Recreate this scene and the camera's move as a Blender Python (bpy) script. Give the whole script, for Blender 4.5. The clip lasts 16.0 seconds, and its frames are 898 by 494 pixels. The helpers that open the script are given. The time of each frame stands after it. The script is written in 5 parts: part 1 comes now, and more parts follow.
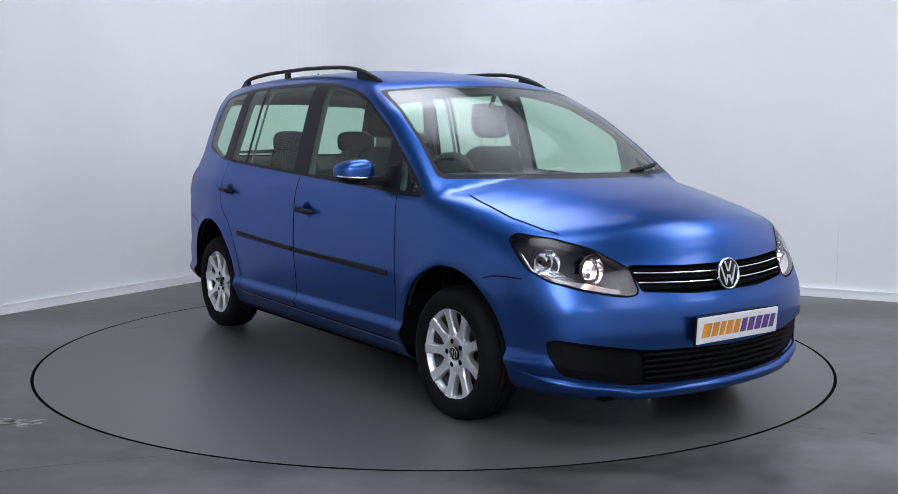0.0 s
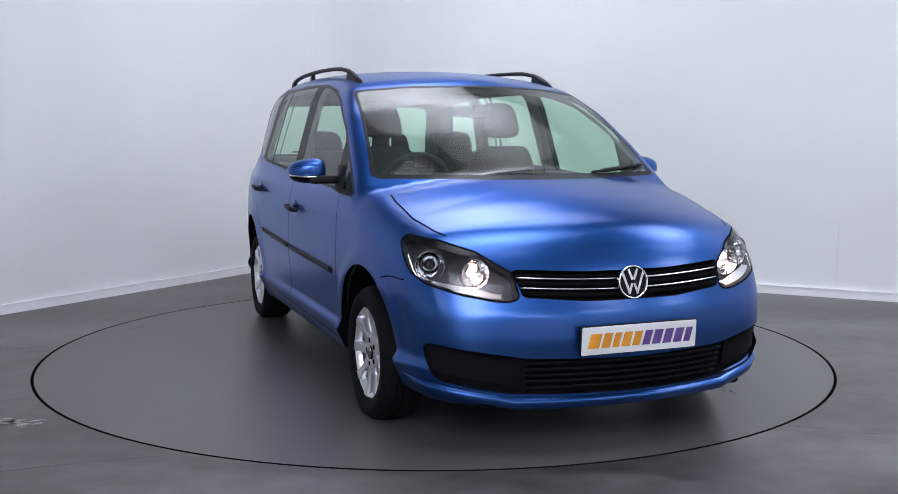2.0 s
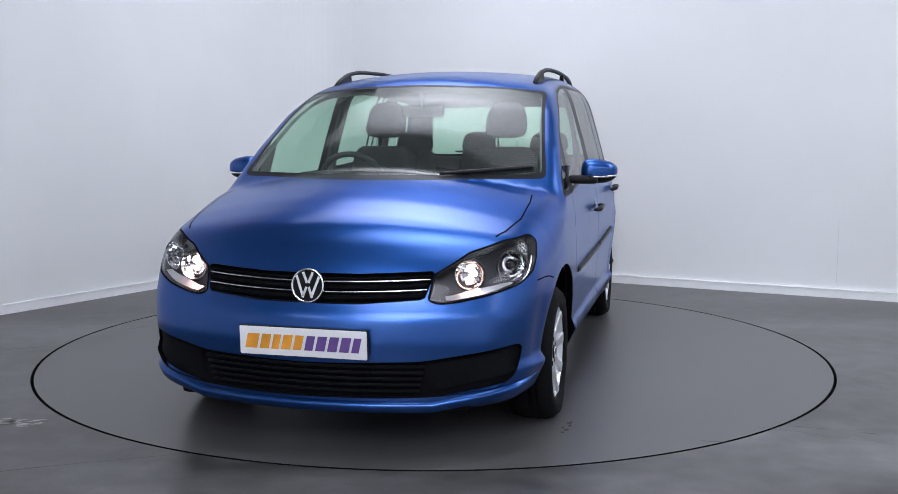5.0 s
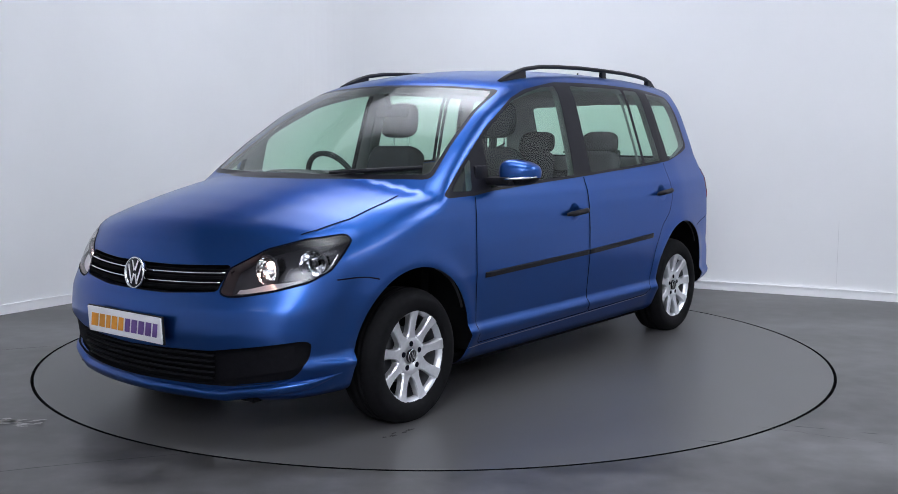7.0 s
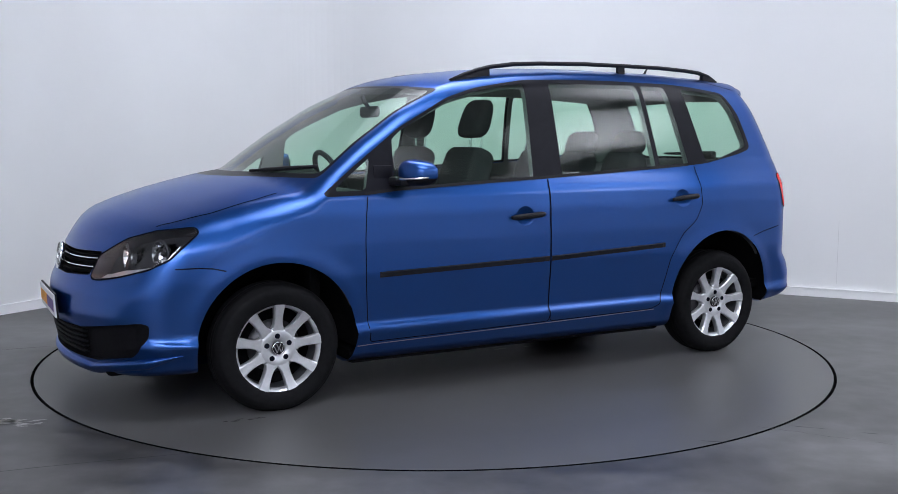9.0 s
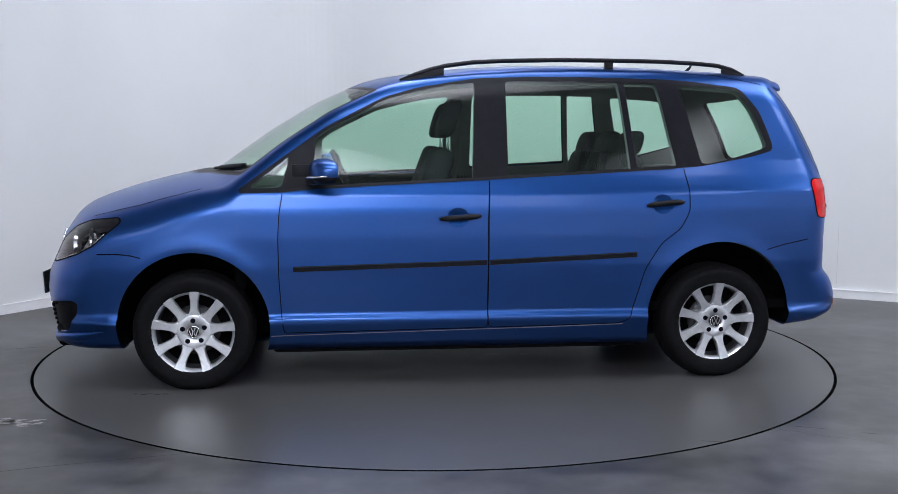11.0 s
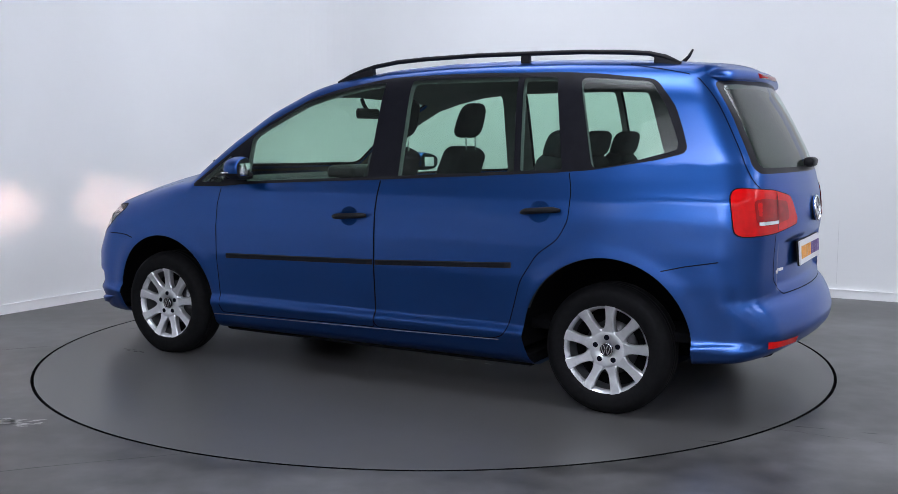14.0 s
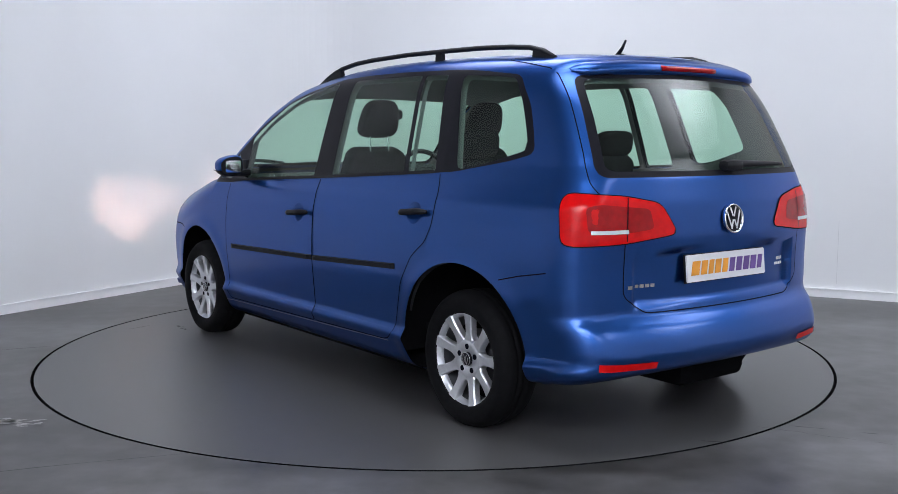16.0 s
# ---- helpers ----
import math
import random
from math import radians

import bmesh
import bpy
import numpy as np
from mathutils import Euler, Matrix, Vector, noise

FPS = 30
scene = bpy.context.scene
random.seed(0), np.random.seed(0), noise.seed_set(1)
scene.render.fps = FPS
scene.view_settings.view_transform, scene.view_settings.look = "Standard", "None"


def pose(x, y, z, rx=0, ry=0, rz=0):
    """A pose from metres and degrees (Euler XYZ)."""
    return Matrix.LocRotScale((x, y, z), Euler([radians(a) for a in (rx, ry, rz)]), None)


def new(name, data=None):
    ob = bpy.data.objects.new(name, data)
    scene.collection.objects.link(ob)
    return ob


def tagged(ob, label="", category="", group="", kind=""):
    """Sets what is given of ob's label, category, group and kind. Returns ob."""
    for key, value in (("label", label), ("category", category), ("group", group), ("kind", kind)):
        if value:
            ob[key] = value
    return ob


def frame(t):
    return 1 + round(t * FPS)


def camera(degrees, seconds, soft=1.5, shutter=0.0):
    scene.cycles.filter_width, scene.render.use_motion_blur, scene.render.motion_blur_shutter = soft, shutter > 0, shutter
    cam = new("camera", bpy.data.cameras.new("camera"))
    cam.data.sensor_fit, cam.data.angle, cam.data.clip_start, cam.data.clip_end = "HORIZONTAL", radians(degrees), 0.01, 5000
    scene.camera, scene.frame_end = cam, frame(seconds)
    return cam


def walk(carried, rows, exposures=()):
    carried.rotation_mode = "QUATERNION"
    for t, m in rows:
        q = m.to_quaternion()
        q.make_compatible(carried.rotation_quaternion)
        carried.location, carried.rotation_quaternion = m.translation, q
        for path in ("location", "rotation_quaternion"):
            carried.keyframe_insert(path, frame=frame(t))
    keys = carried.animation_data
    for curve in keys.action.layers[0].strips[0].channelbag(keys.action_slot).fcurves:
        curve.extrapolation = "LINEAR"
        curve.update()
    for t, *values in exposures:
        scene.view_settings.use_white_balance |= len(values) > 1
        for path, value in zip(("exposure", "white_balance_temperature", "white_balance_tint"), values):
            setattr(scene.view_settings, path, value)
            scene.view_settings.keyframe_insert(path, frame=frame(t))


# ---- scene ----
cam = camera(48.45, 16.0, soft=0.75)
EYE = pose(0, -5.911, 1.257, 90 - 6.30, -0.1, -0.75)
walk(cam, [(0, EYE), (16, EYE)])

# ---- light ----
world = bpy.data.worlds.new("studio_world")
scene.world = world
world.use_nodes = True
world.node_tree.nodes["Background"].inputs[0].default_value = (0.8, 0.85, 1.0, 1)
world.node_tree.nodes["Background"].inputs[1].default_value = 0.05
scene.view_settings.exposure = 0.0
PANEL_GLOW = 10.2


# ---- materials ----
def nodes_of(name):
    m = bpy.data.materials.new(name)
    m.use_nodes = True
    nt = m.node_tree
    return m, nt, nt.nodes, nt.links, nt.nodes["Principled BSDF"]


def setin(node, **kw):
    for k, v in kw.items():
        node.inputs[k.replace("_", " ")].default_value = v


def noise_tex(n, l, scale, detail=4.0, space="Object", stretch=(1, 1, 1)):
    tc = n.new("ShaderNodeTexCoord")
    mp = n.new("ShaderNodeMapping")
    mp.inputs["Scale"].default_value = stretch
    l.new(tc.outputs[space], mp.inputs["Vector"])
    t = n.new("ShaderNodeTexNoise")
    t.inputs["Scale"].default_value = scale
    t.inputs["Detail"].default_value = detail
    l.new(mp.outputs["Vector"], t.inputs["Vector"])
    return t


def ramp_of(n, l, src, stops):
    r = n.new("ShaderNodeValToRGB")
    e = r.color_ramp.elements
    e[0].position, e[0].color = stops[0][0], (*stops[0][1], 1)
    e[1].position, e[1].color = stops[-1][0], (*stops[-1][1], 1)
    for p, c in stops[1:-1]:
        k = e.new(p)
        k.color = (*c, 1)
    l.new(src, r.inputs["Fac"])
    return r


def bump_of(n, l, src, bsdf, strength, dist=0.002):
    b = n.new("ShaderNodeBump")
    b.inputs["Strength"].default_value = strength
    b.inputs["Distance"].default_value = dist
    l.new(src, b.inputs["Height"])
    l.new(b.outputs["Normal"], bsdf.inputs["Normal"])
    return b


def simple(name, color, rough=0.5, metal=0.0, var=0.12, scale=30.0, bump=0.0, coat=0.0, spec=0.5):
    m, nt, n, l, b = nodes_of(name)
    t = noise_tex(n, l, scale, 5)
    lo = tuple(max(0, c * (1 - var)) for c in color)
    hi = tuple(min(1, c * (1 + var)) for c in color)
    r = ramp_of(n, l, t.outputs["Fac"], [(0.3, lo), (0.7, hi)])
    l.new(r.outputs["Color"], b.inputs["Base Color"])
    setin(b, Roughness=rough, Metallic=metal)
    b.inputs["Coat Weight"].default_value = coat
    b.inputs["Coat Roughness"].default_value = 0.05
    b.inputs["Specular IOR Level"].default_value = spec
    if bump:
        t2 = noise_tex(n, l, scale * 8, 3)
        bump_of(n, l, t2.outputs["Fac"], b, bump, 0.001)
    return m


def paint_material():
    m, nt, n, l, b = nodes_of("blue_metallic_paint")
    t = noise_tex(n, l, 900.0, 2)
    r = ramp_of(n, l, t.outputs["Fac"], [(0.35, (0.011, 0.065, 0.262)), (0.65, (0.017, 0.090, 0.338))])
    l.new(r.outputs["Color"], b.inputs["Base Color"])
    big = noise_tex(n, l, 3.0, 4)
    rr = n.new("ShaderNodeMapRange")
    rr.inputs["To Min"].default_value = 0.31
    rr.inputs["To Max"].default_value = 0.36
    l.new(big.outputs["Fac"], rr.inputs["Value"])
    l.new(rr.outputs["Result"], b.inputs["Roughness"])
    setin(b, Metallic=0.95)
    b.inputs["Coat Weight"].default_value = 0.72
    b.inputs["Coat IOR"].default_value = 1.47
    b.inputs["Coat Roughness"].default_value = 0.17
    b.inputs["Specular Tint"].default_value = (0.24, 0.44, 0.82, 1)
    bump_of(n, l, t.outputs["Fac"], b, 0.04, 0.0003)
    return m


def glass_material(name, tint, gloss=0.045, haze=0.012):
    m, nt, n, l, b = nodes_of(name)
    n.remove(b)
    out = n["Material Output"]
    tr = n.new("ShaderNodeBsdfTransparent")
    tr.inputs["Color"].default_value = (*tint, 1)
    gl = n.new("ShaderNodeBsdfGlossy")
    gl.inputs["Roughness"].default_value = 0.02
    lw = n.new("ShaderNodeLayerWeight")
    lw.inputs["Blend"].default_value = 0.5
    pw = n.new("ShaderNodeMath")
    pw.operation = "POWER"
    pw.inputs[1].default_value = 5.0
    l.new(lw.outputs["Facing"], pw.inputs[0])
    fr = n.new("ShaderNodeMath")
    fr.operation = "MULTIPLY_ADD"
    fr.inputs[1].default_value = 0.9
    fr.inputs[2].default_value = gloss
    l.new(pw.outputs[0], fr.inputs[0])
    # small diffuse share paints a pale haze in place of the glass's light wash
    film = n.new("ShaderNodeBsdfDiffuse")
    film.inputs["Color"].default_value = (0.7, 0.74, 0.72, 1)
    hazed = n.new("ShaderNodeMixShader")
    hazed.inputs["Fac"].default_value = haze
    l.new(tr.outputs["BSDF"], hazed.inputs[1])
    l.new(film.outputs["BSDF"], hazed.inputs[2])
    mx = n.new("ShaderNodeMixShader")
    l.new(fr.outputs[0], mx.inputs["Fac"])
    l.new(hazed.outputs["Shader"], mx.inputs[1])
    l.new(gl.outputs["BSDF"], mx.inputs[2])
    l.new(mx.outputs["Shader"], out.inputs["Surface"])
    return m


def glow_material(name, color, strength):
    m, nt, n, l, b = nodes_of(name)
    setin(b, Base_Color=(0.9, 0.9, 0.9, 1), Roughness=0.4)
    b.inputs["Emission Color"].default_value = (*color, 1)
    b.inputs["Emission Strength"].default_value = strength
    return m


def diffuser_material(name, glow):
    """A light panel with a bright middle that falls off towards its edges."""
    m, nt, n, l, b = nodes_of(name)
    setin(b, Base_Color=(0.9, 0.9, 0.9, 1), Roughness=0.5)
    b.inputs["Emission Color"].default_value = (0.85, 0.89, 1.0, 1)
    tc = n.new("ShaderNodeTexCoord")
    mp = n.new("ShaderNodeMapping")
    mp.inputs["Location"].default_value = (-1.0, -1.0, 0)
    mp.inputs["Scale"].default_value = (2.0, 2.0, 0)
    l.new(tc.outputs["Generated"], mp.inputs["Vector"])
    g = n.new("ShaderNodeTexGradient")
    g.gradient_type = "SPHERICAL"
    l.new(mp.outputs["Vector"], g.inputs["Vector"])
    k = n.new("ShaderNodeMath")
    k.operation = "MULTIPLY_ADD"
    k.inputs[1].default_value = glow
    k.inputs[2].default_value = glow * 0.125
    l.new(g.outputs["Fac"], k.inputs[0])
    l.new(k.outputs[0], b.inputs["Emission Strength"])
    return m


def floor_material(name, lo, mid, hi, rough):
    m, nt, n, l, b = nodes_of(name)
    t = noise_tex(n, l, 0.55, 6, stretch=(0.7, 2.2, 1))
    t2 = noise_tex(n, l, 7.0, 8)
    mix = n.new("ShaderNodeMixRGB")
    mix.inputs["Fac"].default_value = 0.35
    l.new(t.outputs["Fac"], mix.inputs[1])
    l.new(t2.outputs["Fac"], mix.inputs[2])
    r = ramp_of(n, l, mix.outputs["Color"], [(0.38, lo), (0.5, mid), (0.62, hi)])
    l.new(r.outputs["Color"], b.inputs["Base Color"])
    rr = n.new("ShaderNodeMapRange")
    rr.inputs["To Min"].default_value = rough - 0.07
    rr.inputs["To Max"].default_value = rough + 0.1
    l.new(mix.outputs["Color"], rr.inputs["Value"])
    l.new(rr.outputs["Result"], b.inputs["Roughness"])
    t3 = noise_tex(n, l, 120.0, 3)
    bump_of(n, l, t3.outputs["Fac"], b, 0.06, 0.001)
    return m


def wall_material():
    m, nt, n, l, b = nodes_of("white_wall_paint")
    t = noise_tex(n, l, 0.8, 5)
    r = ramp_of(n, l, t.outputs["Fac"], [(0.3, (0.74, 0.745, 0.75)), (0.7, (0.79, 0.795, 0.80))])
    l.new(r.outputs["Color"], b.inputs["Base Color"])
    setin(b, Roughness=0.6)
    t2 = noise_tex(n, l, 220.0, 3)
    bump_of(n, l, t2.outputs["Fac"], b, 0.05, 0.001)
    return m


PAINT = paint_material()
GLASS = glass_material("tinted_window_glass", (0.715, 0.915, 0.79), 0.04, 0.008)
SCREENGLASS = glass_material("windscreen_glass", (0.73, 0.92, 0.80), 0.05, 0.025)
LENS = glass_material("clear_lamp_lens", (0.95, 0.95, 0.96), 0.04, 0.0)
BLACK = simple("black_plastic", (0.009, 0.009, 0.012), 0.5, var=0.25, scale=60, bump=0.08, spec=0.2)
GLOSSBLACK = simple("gloss_black_trim", (0.009, 0.009, 0.013), 0.38, var=0.15, scale=20, spec=0.12)
SEAM = simple("dark_seam", (0.004, 0.005, 0.010), 0.9, spec=0.05)
MATTBLACK = simple("matt_black_plastic", (0.006, 0.006, 0.008), 0.6, var=0.25, scale=60, bump=0.08, spec=0.08)
RUBBER = simple("tyre_rubber", (0.0055, 0.0055, 0.0065), 0.75, var=0.3, scale=40, bump=0.12, spec=0.13)
ALLOY = simple("silver_alloy", (0.72, 0.73, 0.76), 0.32, 0.75, var=0.06, scale=50, coat=0.3)
# darker copy of the alloy, with the barrel's shade put into its colour
ALLOYDARK = simple("shaded_barrel_alloy", (0.16, 0.165, 0.18), 0.5, 0.7)
CHROME = simple("chrome", (0.85, 0.86, 0.88), 0.08, 1.0, var=0.02)
FABRIC = simple("dark_seat_fabric", (0.020, 0.021, 0.025), 0.9, var=0.25, scale=14, spec=0.2)
DASH = simple("dark_dash_plastic", (0.022, 0.023, 0.026), 0.65, var=0.2, scale=20, spec=0.25)
LINING = simple("grey_interior_lining", (0.17, 0.175, 0.18), 0.85, var=0.1, scale=60, bump=0.1)
DOORLINING = simple("dark_door_lining", (0.025, 0.026, 0.03), 0.75, var=0.15, scale=60)
UNDER = simple("underbody_black", (0.005, 0.005, 0.006), 0.9, spec=0.05)
RED = simple("red_lamp_plastic", (0.66, 0.004, 0.005), 0.14, var=0.12, scale=25, spec=0.25)
REDDARK = simple("dark_red_lamp_plastic", (0.33, 0.003, 0.005), 0.12, var=0.2, scale=30, spec=0.3)
LAMPDARK = simple("lamp_housing_grey", (0.035, 0.035, 0.042), 0.35, 0.3, var=0.2, scale=30)
PLATEWHITE = simple("white_plate", (0.80, 0.80, 0.82), 0.35, var=0.03, scale=20, coat=0.3)
ORANGE = simple("orange_print", (0.80, 0.33, 0.03), 0.5, var=0.25, scale=9)
PURPLE = simple("purple_print", (0.12, 0.06, 0.24), 0.5, var=0.25, scale=9)
SILLGLINT = simple("pale_sill_glint", (0.30, 0.35, 0.52), 0.45, 0.3)
DISC = simple("brake_steel", (0.12, 0.12, 0.13), 0.45, 0.9)
LOWBEAM = glow_material("low_beam_emitter", (1.0, 0.62, 0.50), 14000.0)
BULB = glow_material("bulb_tip", (1.0, 0.52, 0.40), 42.0)
PANELGLOW = diffuser_material("light_panel_diffuser", PANEL_GLOW)
PANELDIM = diffuser_material("dimmed_panel_diffuser", PANEL_GLOW * 0.6)
PANELMAIN = diffuser_material("main_panel_diffuser", PANEL_GLOW * 0.92)
PANELFULL = diffuser_material("full_panel_diffuser", PANEL_GLOW * 1.8)
WALL = wall_material()
SKIRT = simple("white_skirting_paint", (0.84, 0.84, 0.85), 0.4, var=0.03, scale=6)
CEIL = simple("ceiling_paint", (0.45, 0.45, 0.46), 0.8, var=0.05, scale=2)
FLOOR = floor_material("grey_floor_paint", (0.026, 0.025, 0.024), (0.072, 0.070, 0.070), (0.122, 0.120, 0.124), 0.36)
TABLE = floor_material("grey_turntable_paint", (0.066, 0.064, 0.064), (0.078, 0.076, 0.077), (0.090, 0.089, 0.092), 0.34)
SCUFF = simple("pale_scuff", (0.36, 0.35, 0.34), 0.6, var=0.4, scale=30)
DARKMARK = simple("dark_scuff", (0.035, 0.034, 0.034), 0.6, var=0.3, scale=30)


# ---- mesh helpers ----
def mesh_part(name, V, F, mat, parent=None, label="", smooth=True, normals=None):
    if normals is not None:
        W, M = np.array(V, float), np.array(normals, float)
        turned = []
        for f in F:
            f = tuple(int(i) for i in f)
            g = np.cross(W[f[1]] - W[f[0]], W[f[2]] - W[f[0]])
            turned.append(f[::-1] if g @ M[f[0]] < 0 else f)
        F = turned
    me = bpy.data.meshes.new(name)
    me.from_pydata([tuple(map(float, v)) for v in V], [], [tuple(int(i) for i in f) for f in F])
    me.materials.append(mat)
    me.update()
    if smooth:
        me.polygons.foreach_set("use_smooth", [True] * len(me.polygons))
        if normals is not None:
            me.normals_split_custom_set_from_vertices([tuple(map(float, q)) for q in normals])
    ob = new(name, me)
    if parent is not None:
        ob.parent = parent
    if label:
        tagged(ob, label)
    return ob


def part(name, bm, material, parent=None, label="", smooth=True, angle=40):
    me = bpy.data.meshes.new(name)
    bmesh.ops.recalc_face_normals(bm, faces=bm.faces)
    if smooth:
        for f in bm.faces:
            f.smooth = True
        for e in bm.edges:
            e.smooth = not (len(e.link_faces) == 2 and e.calc_face_angle() > radians(angle))
    bm.to_mesh(me)
    bm.free()
    me.materials.append(material)
    ob = new(name, me)
    if parent is not None:
        ob.parent = parent
    if label:
        tagged(ob, label)
    return ob


def add_box(bm, c, s, bevel=0.0, m=None, seg=2):
    t = Matrix.Translation(c) @ (m if m is not None else Matrix()) @ Matrix.Diagonal((*s, 1))
    vs = bmesh.ops.create_cube(bm, size=1.0, matrix=t)["verts"]
    if bevel:
        es = list({e for v in vs for e in v.link_edges})
        bmesh.ops.bevel(bm, geom=es, offset=bevel, segments=seg, affect="EDGES", profile=0.5)
    return bm


def box(c, s, bevel=0.0, m=None, seg=2):
    return add_box(bmesh.new(), c, s, bevel, m, seg)


def add_cyl(bm, c, axis, r, h, seg=32, r2=None):
    m = Matrix.Translation(c) @ Vector(axis).to_track_quat("Z", "Y").to_matrix().to_4x4()
    bmesh.ops.create_cone(bm, cap_ends=True, segments=seg, radius1=r, radius2=r if r2 is None else r2, depth=h, matrix=m)
    return bm


def blob(c, r, e1=0.8, e2=0.8, nu=36, nv=20, shear=None):
    """A rounded superellipsoid as vertices and faces."""
    sp = lambda a, e: np.sign(a) * np.abs(a) ** e
    V, F = [], []
    for j in range(nv + 1):
        v = -math.pi / 2 + math.pi * j / nv
        for i in range(nu):
            u = 2 * math.pi * i / nu
            p = [r[0] * sp(math.cos(v), e1) * sp(math.cos(u), e2), r[1] * sp(math.cos(v), e1) * sp(math.sin(u), e2), r[2] * sp(math.sin(v), e1)]
            if shear:
                p = shear(p)
            V.append((c[0] + p[0], c[1] + p[1], c[2] + p[2]))
    for j in range(nv):
        for i in range(nu):
            F.append((j * nu + i, j * nu + (i + 1) % nu, (j + 1) * nu + (i + 1) % nu, (j + 1) * nu + i))
    return V, F


def tube(points, r, seg=10, flat=1.0, up=(0, 0, 1)):
    """A closed tube along points; flat squeezes it across the up direction."""
    P = [Vector(p) for p in points]
    V, F = [], []
    for i, p in enumerate(P):
        d = (P[min(i + 1, len(P) - 1)] - P[max(i - 1, 0)]).normalized()
        a = d.cross(Vector(up)).normalized()
        b = a.cross(d).normalized()
        rr = r[i] if isinstance(r, (list, tuple)) else r
        for k in range(seg):
            w = 2 * math.pi * k / seg
            V.append(p + a * (rr * math.cos(w)) + b * (rr * flat * math.sin(w)))
    n = len(P)
    for i in range(n - 1):
        for k in range(seg):
            F.append((i * seg + k, i * seg + (k + 1) % seg, (i + 1) * seg + (k + 1) % seg, (i + 1) * seg + k))
    F.append(tuple(range(seg))[::-1])
    F.append(tuple((n - 1) * seg + k for k in range(seg)))
    return V, F


def revolve(profile, seg=64, cy=0.0, cx=0.0, cz=0.0, closed=False):
    """Turns (radius, y) pairs about the y axis."""
    V, F = [], []
    for r, y in profile:
        for k in range(seg):
            a = 2 * math.pi * k / seg
            V.append((cx + r * math.cos(a), cy + y, cz + r * math.sin(a)))
    n = len(profile)
    for i in range(n if closed else n - 1):
        j = (i + 1) % n
        for k in range(seg):
            F.append((i * seg + k, i * seg + (k + 1) % seg, j * seg + (k + 1) % seg, j * seg + k))
    return V, F


def prism(poly, y0, y1):
    """A flat outline in x and z, pulled along y."""
    n = len(poly)
    V = [(x, y0, z) for x, z in poly] + [(x, y1, z) for x, z in poly]
    F = [tuple(range(n)), tuple(range(2 * n - 1, n - 1, -1))]
    F += [(i, i + n, (i + 1) % n + n, (i + 1) % n) for i in range(n)]
    return V, F


# ---- the room ----
CORNER = Vector((-1.22, 4.10, 0))
ALONG_LEFT = Vector((-0.526, -0.850, 0))
ALONG_RIGHT = Vector((0.888, -0.459, 0))
HIGH = 4.3
P_LEFT = CORNER + ALONG_LEFT * 14.5
P_RIGHT = CORNER + ALONG_RIGHT * 12.0
P_BACK = CORNER + ALONG_LEFT * 14.5 + ALONG_RIGHT * 12.0


def wall_run(name, pts, inward, mat, z0, z1, thick, label, category):
    """A wall or board along pts with its face on the line and its thickness away from the room."""
    n = len(pts)
    V, F = [], []
    for p in pts:
        q = p - inward(p) * thick
        V += [(p.x, p.y, z0), (p.x, p.y, z1), (q.x, q.y, z1), (q.x, q.y, z0)]
    for i in range(n - 1):
        a, b = 4 * i, 4 * i + 4
        for k in range(4):
            F.append((a + k, a + (k + 1) % 4, b + (k + 1) % 4, b + k))
    F += [(0, 3, 2, 1), tuple(4 * n - 4 + k for k in range(4))]
    ob = mesh_part(name, V, F, mat, None, "", smooth=False)
    tagged(ob, label, category, kind="structure")
    return ob


def fillet(r, steps=14):
    """The rounded corner between the two visible walls."""
    a, b = CORNER + ALONG_LEFT * r, CORNER + ALONG_RIGHT * r
    out = []
    for i in range(steps + 1):
        t = i / steps
        out.append(a * (1 - t) ** 2 + CORNER * (2 * t * (1 - t)) + b * t ** 2)
    return out


MID = Vector((0.3, -4.5, 0))
toward = lambda p: (MID - p).normalized()
LINE = [P_LEFT] + fillet(0.55) + [P_RIGHT]
wall_run("wall_north", LINE, toward, WALL, 0, HIGH, 0.2, "smooth white painted studio wall with a rounded corner", "wall")
wall_run("wall_south", [P_RIGHT, P_BACK, P_LEFT], toward, WALL, 0, HIGH, 0.2, "plain white painted studio wall", "wall")
SK = [p + toward(p) * 0.026 for p in LINE]
wall_run("baseboard", SK, toward, SKIRT, 0.0, 0.062, 0.024, "low white painted skirting board along the wall", "skirting")
cap = [p + toward(p) * 0.032 for p in LINE]
wall_run("trim", cap, toward, SKIRT, 0.062, 0.071, 0.030, "thin white rounded lip on the skirting board", "skirting")
# faint board joint on the wall
J = CORNER + ALONG_RIGHT * 4.93
part("wall_joint", box((J.x, J.y, 0.36), (0.003, 0.002, 0.5), 0, Matrix.Rotation(math.atan2(ALONG_RIGHT.y, ALONG_RIGHT.x), 4, "Z")), simple("joint_grey", (0.62, 0.62, 0.63), 0.7), None, "", False)
tagged(bpy.data.objects["wall_joint"], "faint vertical joint between white wall boards", "wall", kind="structure")

quad = [P_LEFT, P_BACK, P_RIGHT, CORNER]
mesh_part("ceiling", [(p.x, p.y, HIGH) for p in quad] + [(p.x, p.y, HIGH + 0.15) for p in quad], [(0, 1, 2, 3), (7, 6, 5, 4)], CEIL, None, "", False)
